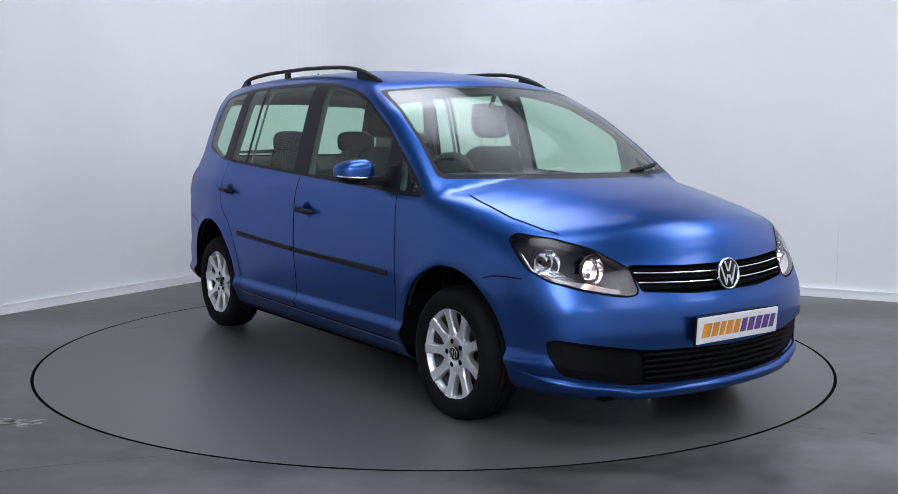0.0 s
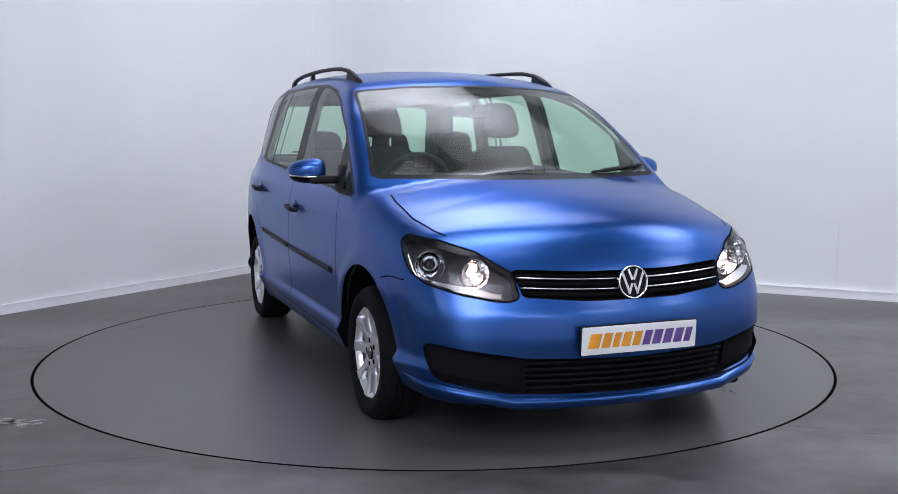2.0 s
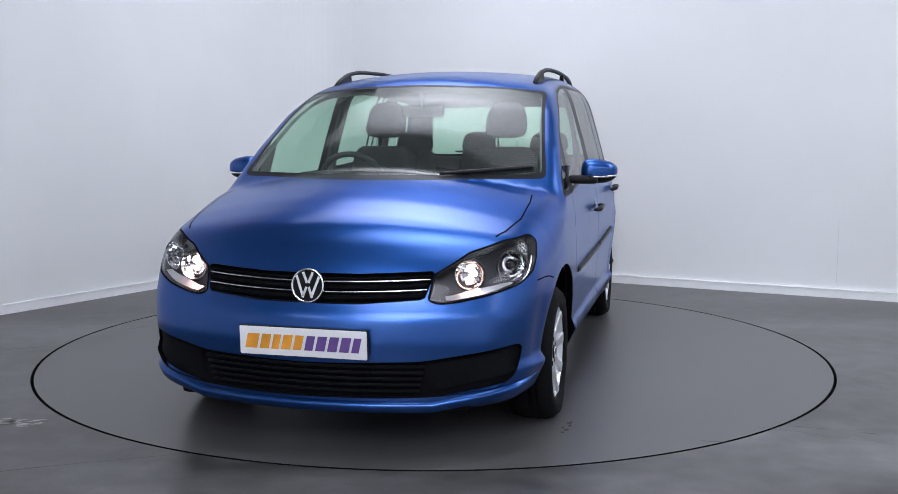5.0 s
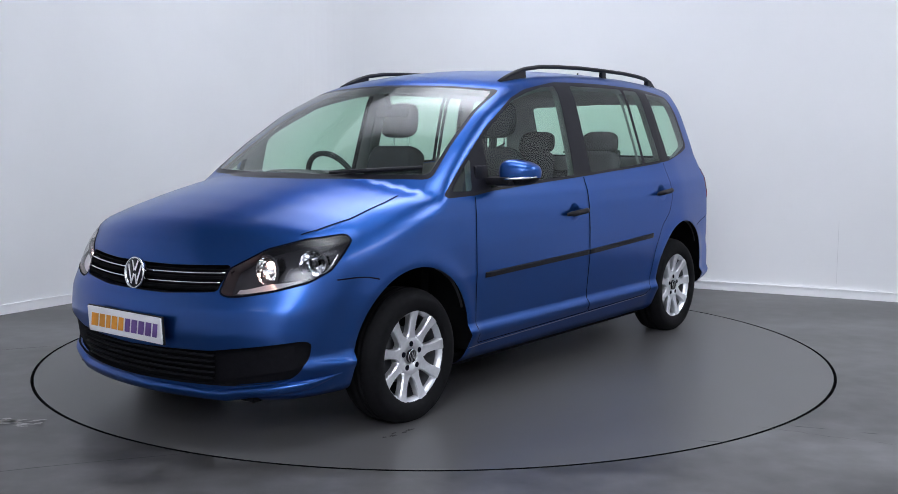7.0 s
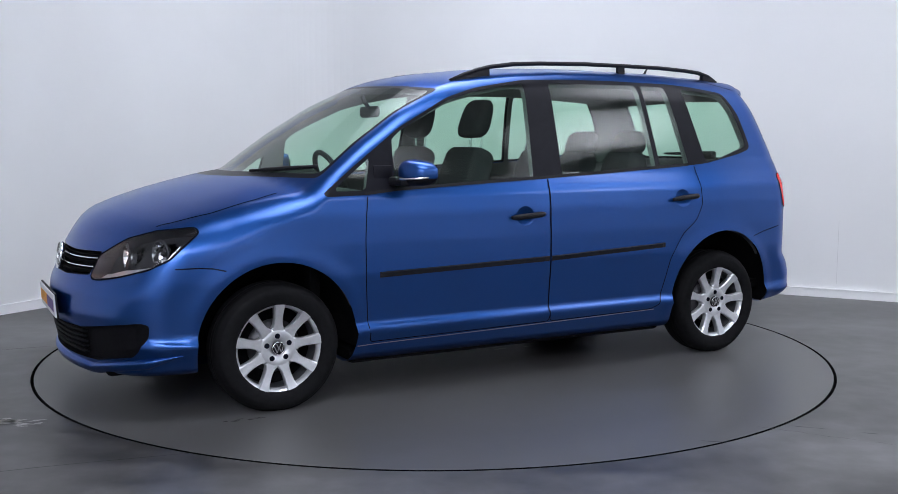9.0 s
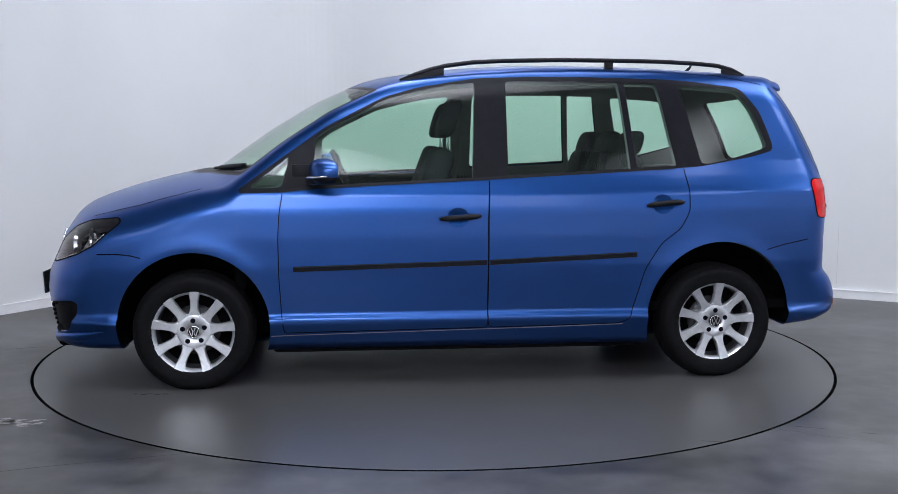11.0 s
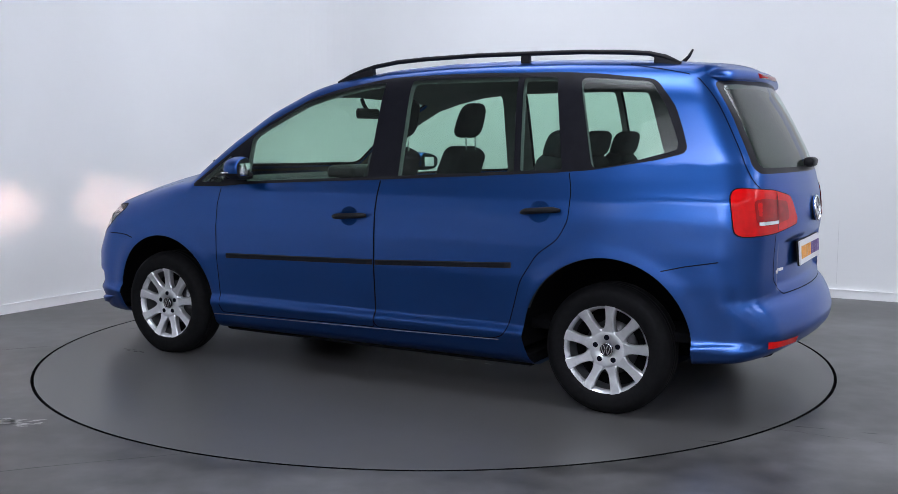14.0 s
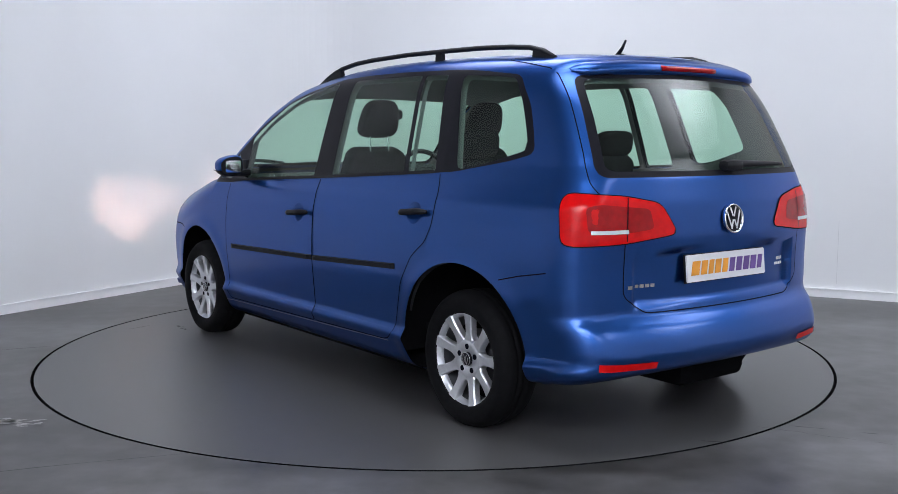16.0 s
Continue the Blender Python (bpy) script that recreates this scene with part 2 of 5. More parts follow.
tagged(bpy.data.objects["ceiling"], "plain grey painted studio ceiling with light panels", "ceiling", kind="structure")

R_TABLE = 2.242


def floor_ring():
    seg, V, F = 160, [], []
    for r, z in ((R_TABLE + 0.013, 0.0), (2.6, 0), (3.4, 0), (5, 0), (9, 0), (17, 0)):
        for k in range(seg):
            a = 2 * math.pi * k / seg
            V.append((r * math.cos(a), r * math.sin(a), z))
    for i in range(5):
        for k in range(seg):
            F.append((i * seg + k, (i + 1) * seg + k, (i + 1) * seg + (k + 1) % seg, i * seg + (k + 1) % seg))
    ob = mesh_part("floor", V, F, FLOOR, None, "", False)
    tagged(ob, "worn grey painted concrete studio floor", "floor", kind="structure")
    bm = bmesh.new()
    add_cyl(bm, (0, 0, -0.07), (0, 0, 1), R_TABLE + 0.2, 0.03, 96)
    # outer gap wall, black so that the gap's shade is in its colour
    V, F = [], []
    for z in (-0.05, -0.0005):
        V += [((R_TABLE + 0.0128) * math.cos(2 * math.pi * k / seg), (R_TABLE + 0.0128) * math.sin(2 * math.pi * k / seg), z) for k in range(seg)]
    F = [(k, (k + 1) % seg, seg + (k + 1) % seg, seg + k) for k in range(seg)]
    tagged(mesh_part("gap_wall_shade", V, F, UNDER, None, "", False), "wall of the gap round the turntable, coloured black for its shade", "floor", kind="structure")
    pit = part("turntable_pit", bm, UNDER, None, "", False)
    tagged(pit, "dark pit below the gap round the turntable", "floor", kind="structure")


floor_ring()


def turntable_thing():
    root = new("turntable")
    tagged(root, "round grey painted car turntable set flush in the floor", "turntable")
    seg, V, F = 160, [(0, 0, 0)], []
    for r, z in ((0.8, 0), (1.6, 0), (R_TABLE - 0.003, 0)):
        for k in range(seg):
            a = 2 * math.pi * k / seg
            V.append((r * math.cos(a), r * math.sin(a), z))
    F += [(0, 1 + k, 1 + (k + 1) % seg) for k in range(seg)]
    for i in range(2):
        for k in range(seg):
            a, b = 1 + i * seg, 1 + (i + 1) * seg
            F.append((a + k, b + k, b + (k + 1) % seg, a + (k + 1) % seg))
    mesh_part("disc", V, F, TABLE, root, "grey painted steel disc", False)
    # disc edge coloured black, the inner half of the gap's painted shade
    V = [(r * math.cos(2 * math.pi * k / seg), r * math.sin(2 * math.pi * k / seg), z) for r, z in ((R_TABLE - 0.003, 0), (R_TABLE, -0.004), (R_TABLE, -0.05)) for k in range(seg)]
    mesh_part("disc_edge", V, [(i * seg + k, i * seg + (k + 1) % seg, (i + 1) * seg + (k + 1) % seg, (i + 1) * seg + k) for i in range(2) for k in range(seg)], UNDER, root, "edge of the disc, coloured black for the shade in the gap", False)
    rnd = random.Random(5)
    for i in range(7):
        streak("scuff_mark", (1.5 + rnd.uniform(-0.10, 0.10), 0.98 + rnd.uniform(-0.02, 0.02)), rnd.uniform(0.01, 0.025), rnd.uniform(0.006, 0.012), rnd, DARKMARK, root)
    for x0, x1, y in ((-0.36, -0.25, 0.245), (-0.52, -0.45, 0.262)):
        streak("pale_mark", ((x0 + x1) / 2, y), (x1 - x0) / 2, 0.012, rnd, SCUFF, root)
    return root


def streak(name, c, a, b, rnd, mat, parent=None, turn=0.0, z=0.003):
    """A thin uneven patch of worn or dirty paint."""
    n, V = 22, []
    for k in range(n):
        w = 2 * math.pi * k / n
        q = rnd.uniform(0.45, 1.15)
        x, y = a * q * math.cos(w), b * q * math.sin(w)
        V.append((c[0] + x * math.cos(turn) - y * math.sin(turn), c[1] + x * math.sin(turn) + y * math.cos(turn), z))
    return mesh_part(name, V, [tuple(range(n))], mat, parent, "", False)


TABLETOP = turntable_thing()
RS = random.Random(11)
wear = new("floor_wear")
tagged(wear, "pale scraped patch in the grey floor paint", "floor mark", kind="structure")
for i in range(16):
    streak("scrape", (-1.86 + RS.uniform(-0.14, 0.12), -1.60 + RS.uniform(-0.06, 0.06)), RS.uniform(0.02, 0.07), RS.uniform(0.006, 0.02), RS, SCUFF, wear, RS.uniform(-0.5, 0.5))
crack = new("floor_crack")
tagged(crack, "fine dark scratches in the grey floor paint", "floor mark", kind="structure")
for c, a, w in (((1.62, -1.70), 0.10, -0.35), ((1.85, -1.79), 0.05, -0.3), ((2.05, -1.98), 0.06, 0.1), ((-1.95, 0.62), 0.10, 0.9), ((1.15, -1.9), 0.06, -0.2)):
    streak("scratch", c, a, 0.005, RS, DARKMARK, crack, w)


joints = new("floor_joint")
tagged(joints, "faint dark joints in the grey painted floor", "floor mark", kind="structure")
for (x0, y0), (x1, y1), wide in (((-3.4, -2.83), (-0.95, -2.02), 0.007), ((-3.6, -0.56), (-2.27, 0.04), 0.008), ((1.40, -1.68), (1.76, -1.88), 0.004), ((1.80, -1.90), (2.3, -2.16), 0.003)):
    n, V = 14, []
    d = Vector((x1 - x0, y1 - y0, 0)).normalized()
    for i in range(n):
        t = i / (n - 1)
        w = wide * RS.uniform(0.3, 1.0) * (0.2 if i in (0, n - 1) else 1.0)
        j = RS.uniform(-0.006, 0.006)
        x, y = x0 + (x1 - x0) * t - d.y * j, y0 + (y1 - y0) * t + d.x * j
        V += [(x - d.y * w / 2, y + d.x * w / 2, 0.002), (x + d.y * w / 2, y - d.x * w / 2, 0.002)]
    mesh_part("joint", V, [(2 * i, 2 * i + 2, 2 * i + 3, 2 * i + 1) for i in range(n - 1)], DARKMARK, joints, "", False)


def ceiling_light(x, y, turn, sx, sy, glow, z=HIGH - 0.06):
    root = new("ceiling_light")
    root.matrix_basis = pose(x, y, z, 0, 0, turn)
    tagged(root, "flat square white studio light panel on the ceiling", "ceiling light", "light panels on the ceiling")
    part("diffuser", box((0, 0, -0.012), (sx, sy, 0.012)), glow, root, "glowing white diffuser", False)
    bm = bmesh.new()
    for s in (-1, 1):
        add_box(bm, (s * (sx / 2 + 0.02), 0, 0), (0.04, sy + 0.08, 0.05), 0.004)
        add_box(bm, (0, s * (sy / 2 + 0.02), 0), (sx, 0.04, 0.05), 0.004)
    part("frame", bm, SKIRT, root, "", False)
    return root


TURN = math.degrees(math.atan2(ALONG_RIGHT.y, ALONG_RIGHT.x))
for u, v, sx, sy, glow in ((2.66, 1.95, 3.7, 2.4, PANELMAIN), (7.3, 1.6, 3.4, 2.4, PANELGLOW), (10.6, 2.4, 2.2, 2.4, PANELGLOW),
                           (10.4, 6.0, 2.4, 3.2, PANELDIM), (10.4, 10.0, 2.4, 3.2, PANELDIM), (6.8, 10.2, 4.4, 2.8, PANELFULL), (7.4, 13.1, 4.0, 2.4, PANELFULL), (4.6, 4.9, 2.8, 2.6, PANELGLOW), (3.2, 12.4, 2.6, 2.2, PANELDIM)):
    p = CORNER + ALONG_LEFT * v + ALONG_RIGHT * u
    ceiling_light(p.x, p.y, TURN, sx, sy, glow)


# ---- the car's outer form ----
def soft_curve(q, xs, ys, w=0.03):
    """A curve through points with softened corners; xs ascending."""
    out = 0
    for o, k in ((-1.6, 0.1), (-0.8, 0.22), (0, 0.36), (0.8, 0.22), (1.6, 0.1)):
        out = out + k * np.interp(q + o * w, xs, ys)
    return out


def smax(a, b, k):
    h = np.maximum(k - np.abs(a - b), 0) / k
    return np.maximum(a, b) + h * h * k * 0.25


FRONT_AXLE, REAR_AXLE, AXLE_Z = 1.343, -1.346, 0.302
SIDE_Z = (0.12, 0.17, 0.21, 0.26, 0.30, 0.328, 0.362, 0.45, 0.60, 0.75, 0.88, 0.965, 1.00, 1.05, 1.20, 1.40, 1.55, 1.66)
SIDE_Y = (0.75, 0.805, 0.846, 0.872, 0.890, 0.906, 0.877, 0.884, 0.897, 0.895, 0.886, 0.868, 0.852, 0.834, 0.795, 0.738, 0.690, 0.655)
TAPER_X = (-2.2, -2.0, -1.85, -1.6, -1.35, -1.1, 1.3, 1.6, 1.9, 2.25)
TAPER_K = (0.842, 0.886, 0.917, 0.958, 0.99, 1.0, 0.996, 0.975, 0.930, 0.86)
TOP_X = (-1.95, -1.85, -1.70, -1.4, -1.0, -0.6, -0.3, 0.0, 0.2, 0.4, 0.5, 0.75, 1.0, 1.235, 1.285, 1.41, 1.575, 1.74, 1.90, 2.0, 2.08, 2.14, 2.2)
TOP_Z = (1.550, 1.580, 1.602, 1.625, 1.644, 1.650, 1.646, 1.628, 1.603, 1.566, 1.536, 1.424, 1.274, 1.108, 1.068, 1.052, 1.018, 0.977, 0.926, 0.882, 0.832, 0.768, 0.66)
FRONT_Z = (0.12, 0.16, 0.19, 0.21, 0.25, 0.32, 0.45, 0.55, 0.60, 0.65, 0.72, 0.80)
FRONT_X = (2.02, 2.10, 2.165, 2.172, 2.176, 2.192, 2.210, 2.20, 2.178, 2.16, 2.142, 2.12)
REAR_Z = (0.12, 0.17, 0.21, 0.31, 0.39, 0.45, 0.50, 0.54, 0.60, 0.72, 0.85, 0.98, 1.08, 1.17, 1.32, 1.50, 1.525, 1.56, 1.62)
REAR_X = (-1.86, -1.95, -2.06, -2.145, -2.165, -2.15, -2.125, -2.085, -2.085, -2.085, -2.092, -2.080, -2.055, -2.017, -1.94, -1.838, -1.848, -1.852, -1.845)


def half_width(x, z):
    s = soft_curve(z, SIDE_Z, SIDE_Y, 0.009) * soft_curve(x, TAPER_X, TAPER_K, 0.06)
    high = np.clip((z - 0.98) / 0.15, 0, 1)
    s = s * (1 - 0.030 * high * np.clip((-1.15 - x) / 0.55, 0, 1.3))
    for ax in (FRONT_AXLE, REAR_AXLE):
        r = np.hypot(x - ax, z - AXLE_Z)
        s = s + 0.008 * np.exp(-((r - 0.40) / 0.05) ** 2)
    return s


def solid(P):
    """Negative inside the car's outer form, positive outside."""
    x, y, z = P[..., 0], P[..., 1], P[..., 2]
    ay = np.abs(y)
    side = ay - half_width(x, z)
    crown = (0.115 + 0.03 * np.clip((x - 1.1) / 0.5, 0, 1)) * y * y
    swell = 0.013 * np.clip(1 - (y / 0.75) ** 2, 0, 1) * np.interp(x, (0.1, 0.5, 1.3, 1.9), (0, 1, 1, 0.3))
    top = (z - soft_curve(x + 0.18 * y * y, TOP_X, TOP_Z, 0.03) + crown - swell) * 0.9
    k = np.interp(x, (-1.8, 0.2, 0.6, 1.05, 1.3, 1.55, 2.0), (0.14, 0.12, 0.05, 0.05, 0.10, 0.14, 0.14))
    f = smax(side, top, k)
    front = x - (soft_curve(z, FRONT_Z, FRONT_X, 0.012) - 0.33 * y * y)
    f = smax(f, front, 0.16)
    dent = 0.028 * np.clip((0.53 - ay) / 0.03, 0, 1) * np.clip((z - 0.565) / 0.03, 0, 1) * np.clip((0.795 - z) / 0.012, 0, 1)
    rear = soft_curve(z, REAR_Z, REAR_X, 0.012) + 0.20 * y * y + dent - x
    f = smax(f, rear, 0.13)
    low = np.interp(x, (-2.2, -2.08, -1.92, -1.70, -1.55, 1.55, 1.70, 2.2), (0.335, 0.308, 0.268, 0.250, 0.165, 0.165, 0.185, 0.165))
    return smax(f, low - z, 0.05)


def gradient(P, h=0.004):
    g = np.stack([solid(P + np.eye(3)[k] * h) - solid(P - np.eye(3)[k] * h) for k in range(3)], -1)
    return g / np.maximum(np.linalg.norm(g, axis=-1, keepdims=True), 1e-9)


def reach(A, D, far):
    """The place along rays A + s D, s from 0 to far, where the form ends."""
    lo, hi = np.zeros(len(A)), np.full(len(A), float(far))
    for _ in range(26):
        m = (lo + hi) / 2
        inside = solid(A + D * m[:, None]) < 0
        lo, hi = np.where(inside, m, lo), np.where(inside, hi, m)
    return A + D * ((lo + hi) / 2)[:, None]


def on_side(x, z, sign=1.0, lift=0.0):
    x, z = np.atleast_1d(np.asarray(x, float)), np.atleast_1d(np.asarray(z, float))
    A = np.stack([x, 0 * x, z], 1)
    P = reach(A, np.tile((0.0, sign, 0.0), (len(x), 1)), 1.3)
    return P + gradient(P) * lift


def on_end(y, z, sign=1.0, lift=0.0):
    y, z = np.atleast_1d(np.asarray(y, float)), np.atleast_1d(np.asarray(z, float))
    A = np.stack([0 * y + 0.2 * sign, y, z], 1)
    P = reach(A, np.tile((sign, 0.0, 0.0), (len(y), 1)), 2.6)
    return P + gradient(P) * lift


def on_top(x, y, lift=0.0):
    x, y = np.atleast_1d(np.asarray(x, float)), np.atleast_1d(np.asarray(y, float))
    A = np.stack([x, y, 0 * x + 0.62], 1)
    P = reach(A, np.tile((0.0, 0.0, 1.0), (len(x), 1)), 1.3)
    return P + gradient(P) * lift


def on_corner(s, z, fore, sign, lift=0.0):
    """On the rounded corners, seen at 45 degrees: s is (|y| - |x|) / sqrt 2."""
    s, z = np.atleast_1d(np.asarray(s, float)), np.atleast_1d(np.asarray(z, float))
    q = math.sqrt(0.5)
    d = np.array([fore * q, sign * q, 0.0])
    start = np.stack([fore * (0.62 - s * q), sign * (0.62 + s * q) * np.ones_like(s), z], 1) - d * 0.25
    P = reach(start, np.tile(d, (len(s), 1)), 2.5)
    return P + gradient(P) * lift


def form_mesh():
    """The outer form as a fine net of triangles, cast outwards from a spine."""
    nx, ny, nz = 200, 72, 62
    xs = np.linspace(-2.3, 2.3, nx + 1)
    ys = np.linspace(-0.95, 0.95, ny + 1)
    zs = np.linspace(0.10, 1.70, nz + 1)
    index, V, Q = {}, [], []

    def vid(i, j, k):
        key = (i, j, k)
        if key not in index:
            index[key] = len(V)
            V.append((xs[i], ys[j], zs[k]))
        return index[key]

    for i in range(nx):
        for j in range(ny):
            for k in (0, nz):
                q = (vid(i, j, k), vid(i + 1, j, k), vid(i + 1, j + 1, k), vid(i, j + 1, k))
                Q.append(q if k else q[::-1])
        for k in range(nz):
            for j in (0, ny):
                q = (vid(i, j, k), vid(i + 1, j, k), vid(i + 1, j, k + 1), vid(i, j, k + 1))
                Q.append(q[::-1] if j else q)
    for j in range(ny):
        for k in range(nz):
            for i in (0, nx):
                q = (vid(i, j, k), vid(i, j + 1, k), vid(i, j + 1, k + 1), vid(i, j, k + 1))
                Q.append(q if i else q[::-1])
    B = np.array(V)
    S = np.stack([np.clip(B[:, 0], -1.62, 1.62) * 0.97, 0 * B[:, 0], 0 * B[:, 0] + 0.62], 1)
    D = B - S
    P = reach(S, D, 1.25)
    Q = np.array(Q)
    T = np.concatenate([Q[:, (0, 1, 2)], Q[:, (0, 2, 3)]])
    return P, T


def poly_distance(P, poly):
    """Signed distance to a closed outline, negative inside."""
    A = np.array(poly, float)
    B = np.roll(A, -1, 0)
    best = np.full(len(P), 1e9)
    inside = np.zeros(len(P), bool)
    for a, b in zip(A, B):
        d = b - a
        t = np.clip(((P - a) @ d) / max(d @ d, 1e-12), 0, 1)
        best = np.minimum(best, np.hypot(*(P - a - t[:, None] * d).T))
        c = (a[1] > P[:, 1]) != (b[1] > P[:, 1])
        xi = a[0] + (P[:, 1] - a[1]) * d[0] / (d[1] if abs(d[1]) > 1e-12 else 1e-12)
        inside ^= c & (P[:, 0] < xi)
    return np.where(inside, -best, best)


def rounded(poly, r=0.03, steps=4):
    """An outline with its corners cut round."""
    out, n = [], len(poly)
    for i in range(n):
        p, a, b = Vector(poly[i]), Vector(poly[i - 1]), Vector(poly[(i + 1) % n])
        ra, rb = min(r, (a - p).length * 0.45), min(r, (b - p).length * 0.45)
        s, e = p + (a - p).normalized() * ra, p + (b - p).normalized() * rb
        for k in range(steps + 1):
            t = k / steps
            q = s * (1 - t) ** 2 + p * (2 * t * (1 - t)) + e * t * t
            out.append((q.x, q.y))
    return out


class Shell:
    """The net and a name for each of its triangles."""

    def __init__(self, V, T):
        self.V, self.T = V, T
        self.tag = np.array(["body"] * len(T), dtype=object)

    def cut(self, name, dist, where, over=("body",)):
        """Cuts the net where dist changes sign and names what lies inside."""
        V, T = self.V, self.T
        near = where(V)
        d = np.where(near, dist(V), 1.0)
        d = np.where(np.abs(d) < 1e-5, 1e-5, d)
        ok = np.array([t in over for t in self.tag]) if over else np.ones(len(T), bool)
        ok &= near[T].all(1)
        neg = d[T] < 0
        cnt = neg.sum(1)
        whole = ok & (cnt == 3)
        self.tag[whole] = name
        cross = np.nonzero(near[T].all(1) & (cnt > 0) & (cnt < 3))[0]
        if not len(cross):
            return
        new_v, cache, add_t, add_tag = [], {}, [], []
        base = len(V)

        def mid(a, b):
            key = (min(a, b), max(a, b))
            if key not in cache:
                t = d[a] / (d[a] - d[b])
                cache[key] = base + len(new_v)
                new_v.append(V[a] + (V[b] - V[a]) * t)
            return cache[key]

        for f in cross:
            t = list(T[f])
            s = [d[i] < 0 for i in t]
            while not (s[0] != s[1] and s[0] != s[2]):
                t, s = t[1:] + t[:1], s[1:] + s[:1]
            p, q = mid(t[0], t[1]), mid(t[0], t[2])
            lone = name if (s[0] and ok[f]) else self.tag[f]
            rest = name if (not s[0] and ok[f]) else self.tag[f]
            add_t += [(t[0], p, q), (p, t[1], t[2]), (p, t[2], q)]
            add_tag += [lone, rest, rest]
        keep = np.ones(len(T), bool)
        keep[cross] = False
        N = np.array(new_v)
        g = gradient(N)
        for _ in range(2):
            N = N - g * solid(N)[:, None]
        self.V = np.concatenate([V, N])
        self.T = np.concatenate([T[keep], np.array(add_t)])
        self.tag = np.concatenate([self.tag[keep], np.array(add_tag, dtype=object)])

    def take(self, name, keep=None):
        sel = self.T[self.tag == name]
        if keep is not None:
            sel = sel[keep(self.V[sel].mean(1))]
        used, inv = np.unique(sel, return_inverse=True)
        return self.V[used], inv.reshape(-1, 3)


V0, T0 = form_mesh()
FLIP = (np.cross(V0[T0[:, 1]] - V0[T0[:, 0]], V0[T0[:, 2]] - V0[T0[:, 0]]) * gradient(V0[T0].mean(1))).sum(1) < 0
T0[FLIP] = T0[FLIP][:, ::-1]
SHELL = Shell(V0, T0)

# outlines on the flanks, in x and z
DLO = rounded([(1.135, 0.968), (0.93, 1.121), (0.68, 1.297), (0.39, 1.447), (0.216, 1.498), (0.043, 1.527), (-0.10, 1.549), (-0.365, 1.557), (-0.66, 1.558), (-1.07, 1.550), (-1.24, 1.538), (-1.50, 1.508), (-1.60, 1.386), (-1.646, 1.27), (-1.674, 1.18), (-1.547, 1.147), (-1.25, 1.097), (-1.106, 1.087), (-0.72, 1.065), (-0.108, 1.032), (0.39, 1.008), (0.74, 0.99), (0.91, 0.972)], 0.035)
G_TRI = rounded([(1.07, 0.992), (0.86, 1.15), (0.90, 0.995)], 0.012)
G_FRONT = rounded([(0.735, 1.235), (0.686, 1.275), (0.393, 1.430), (0.218, 1.480), (0.05, 1.514), (-0.078, 1.525), (-0.053, 1.034), (0.398, 1.010), (0.745, 0.996)], 0.012)
G_REAR = rounded([(-0.236, 1.533), (-0.828, 1.535), (-0.873, 1.080), (-0.72, 1.072), (-0.236, 1.046)], 0.012)
G_FIX = rounded([(-0.862, 1.533), (-1.032, 1.529), (-1.115, 1.092), (-0.905, 1.083)], 0.012)
G_QUARTER = rounded([(-1.15, 1.523), (-1.48, 1.497), (-1.553, 1.396), (-1.60, 1.29), (-1.636, 1.195), (-1.371, 1.122), (-1.255, 1.105)], 0.03)
DOOR_F = rounded([(0.90, 1.20), (0.895, 0.975), (0.912, 0.874), (0.92, 0.759), (0.918, 0.555), (0.908, 0.365), (0.896, 0.272), (-0.125, 0.285), (-0.128, 0.843), (-0.137, 1.038), (-0.16, 1.53), (0.2, 1.49), (0.5, 1.38)], 0.02)
DOOR_R = rounded([(-0.163, 1.535), (-0.140, 1.038), (-0.131, 0.843), (-0.128, 0.285), (-0.80, 0.295), (-0.865, 0.32), (-0.900, 0.432), (-0.941, 0.579), (-1.025, 0.71), (-1.125, 0.782), (-1.172, 0.869), (-1.175, 0.984), (-1.149, 1.099), (-1.09, 1.53)], 0.03)


def arch(cx, cz, r):
    return [(cx + r * 0.985 * math.cos(a), cz + r * math.sin(a)) for a in np.linspace(-0.42, math.pi + 0.42, 60)]


flank = lambda V: np.abs(V[:, 1]) > 0.42
xz = lambda V: V[:, (0, 2)]
for nm, poly in (("glass_tri", G_TRI), ("glass_front", G_FRONT), ("glass_rear", G_REAR), ("glass_fix", G_FIX), ("glass_quarter", G_QUARTER), ("dlo", DLO)):
    SHELL.cut(nm, lambda V, p=poly: poly_distance(xz(V), p), flank)
for nm, cx, cz, r in (("arch_f", 1.340, 0.300, 0.381), ("arch_r", -1.348, 0.316, 0.396)):
    SHELL.cut(nm, lambda V, p=arch(cx, cz, r): poly_distance(xz(V), p), lambda V: np.abs(V[:, 1]) > 0.52)

# windscreen and rear window, in y and z
WS = rounded([(-0.772, 1.052), (0.772, 1.052), (0.744, 1.16), (0.702, 1.33), (0.662, 1.490), (0.40, 1.513), (0, 1.524), (-0.40, 1.513), (-0.662, 1.490), (-0.702, 1.33), (-0.744, 1.16)], 0.03)
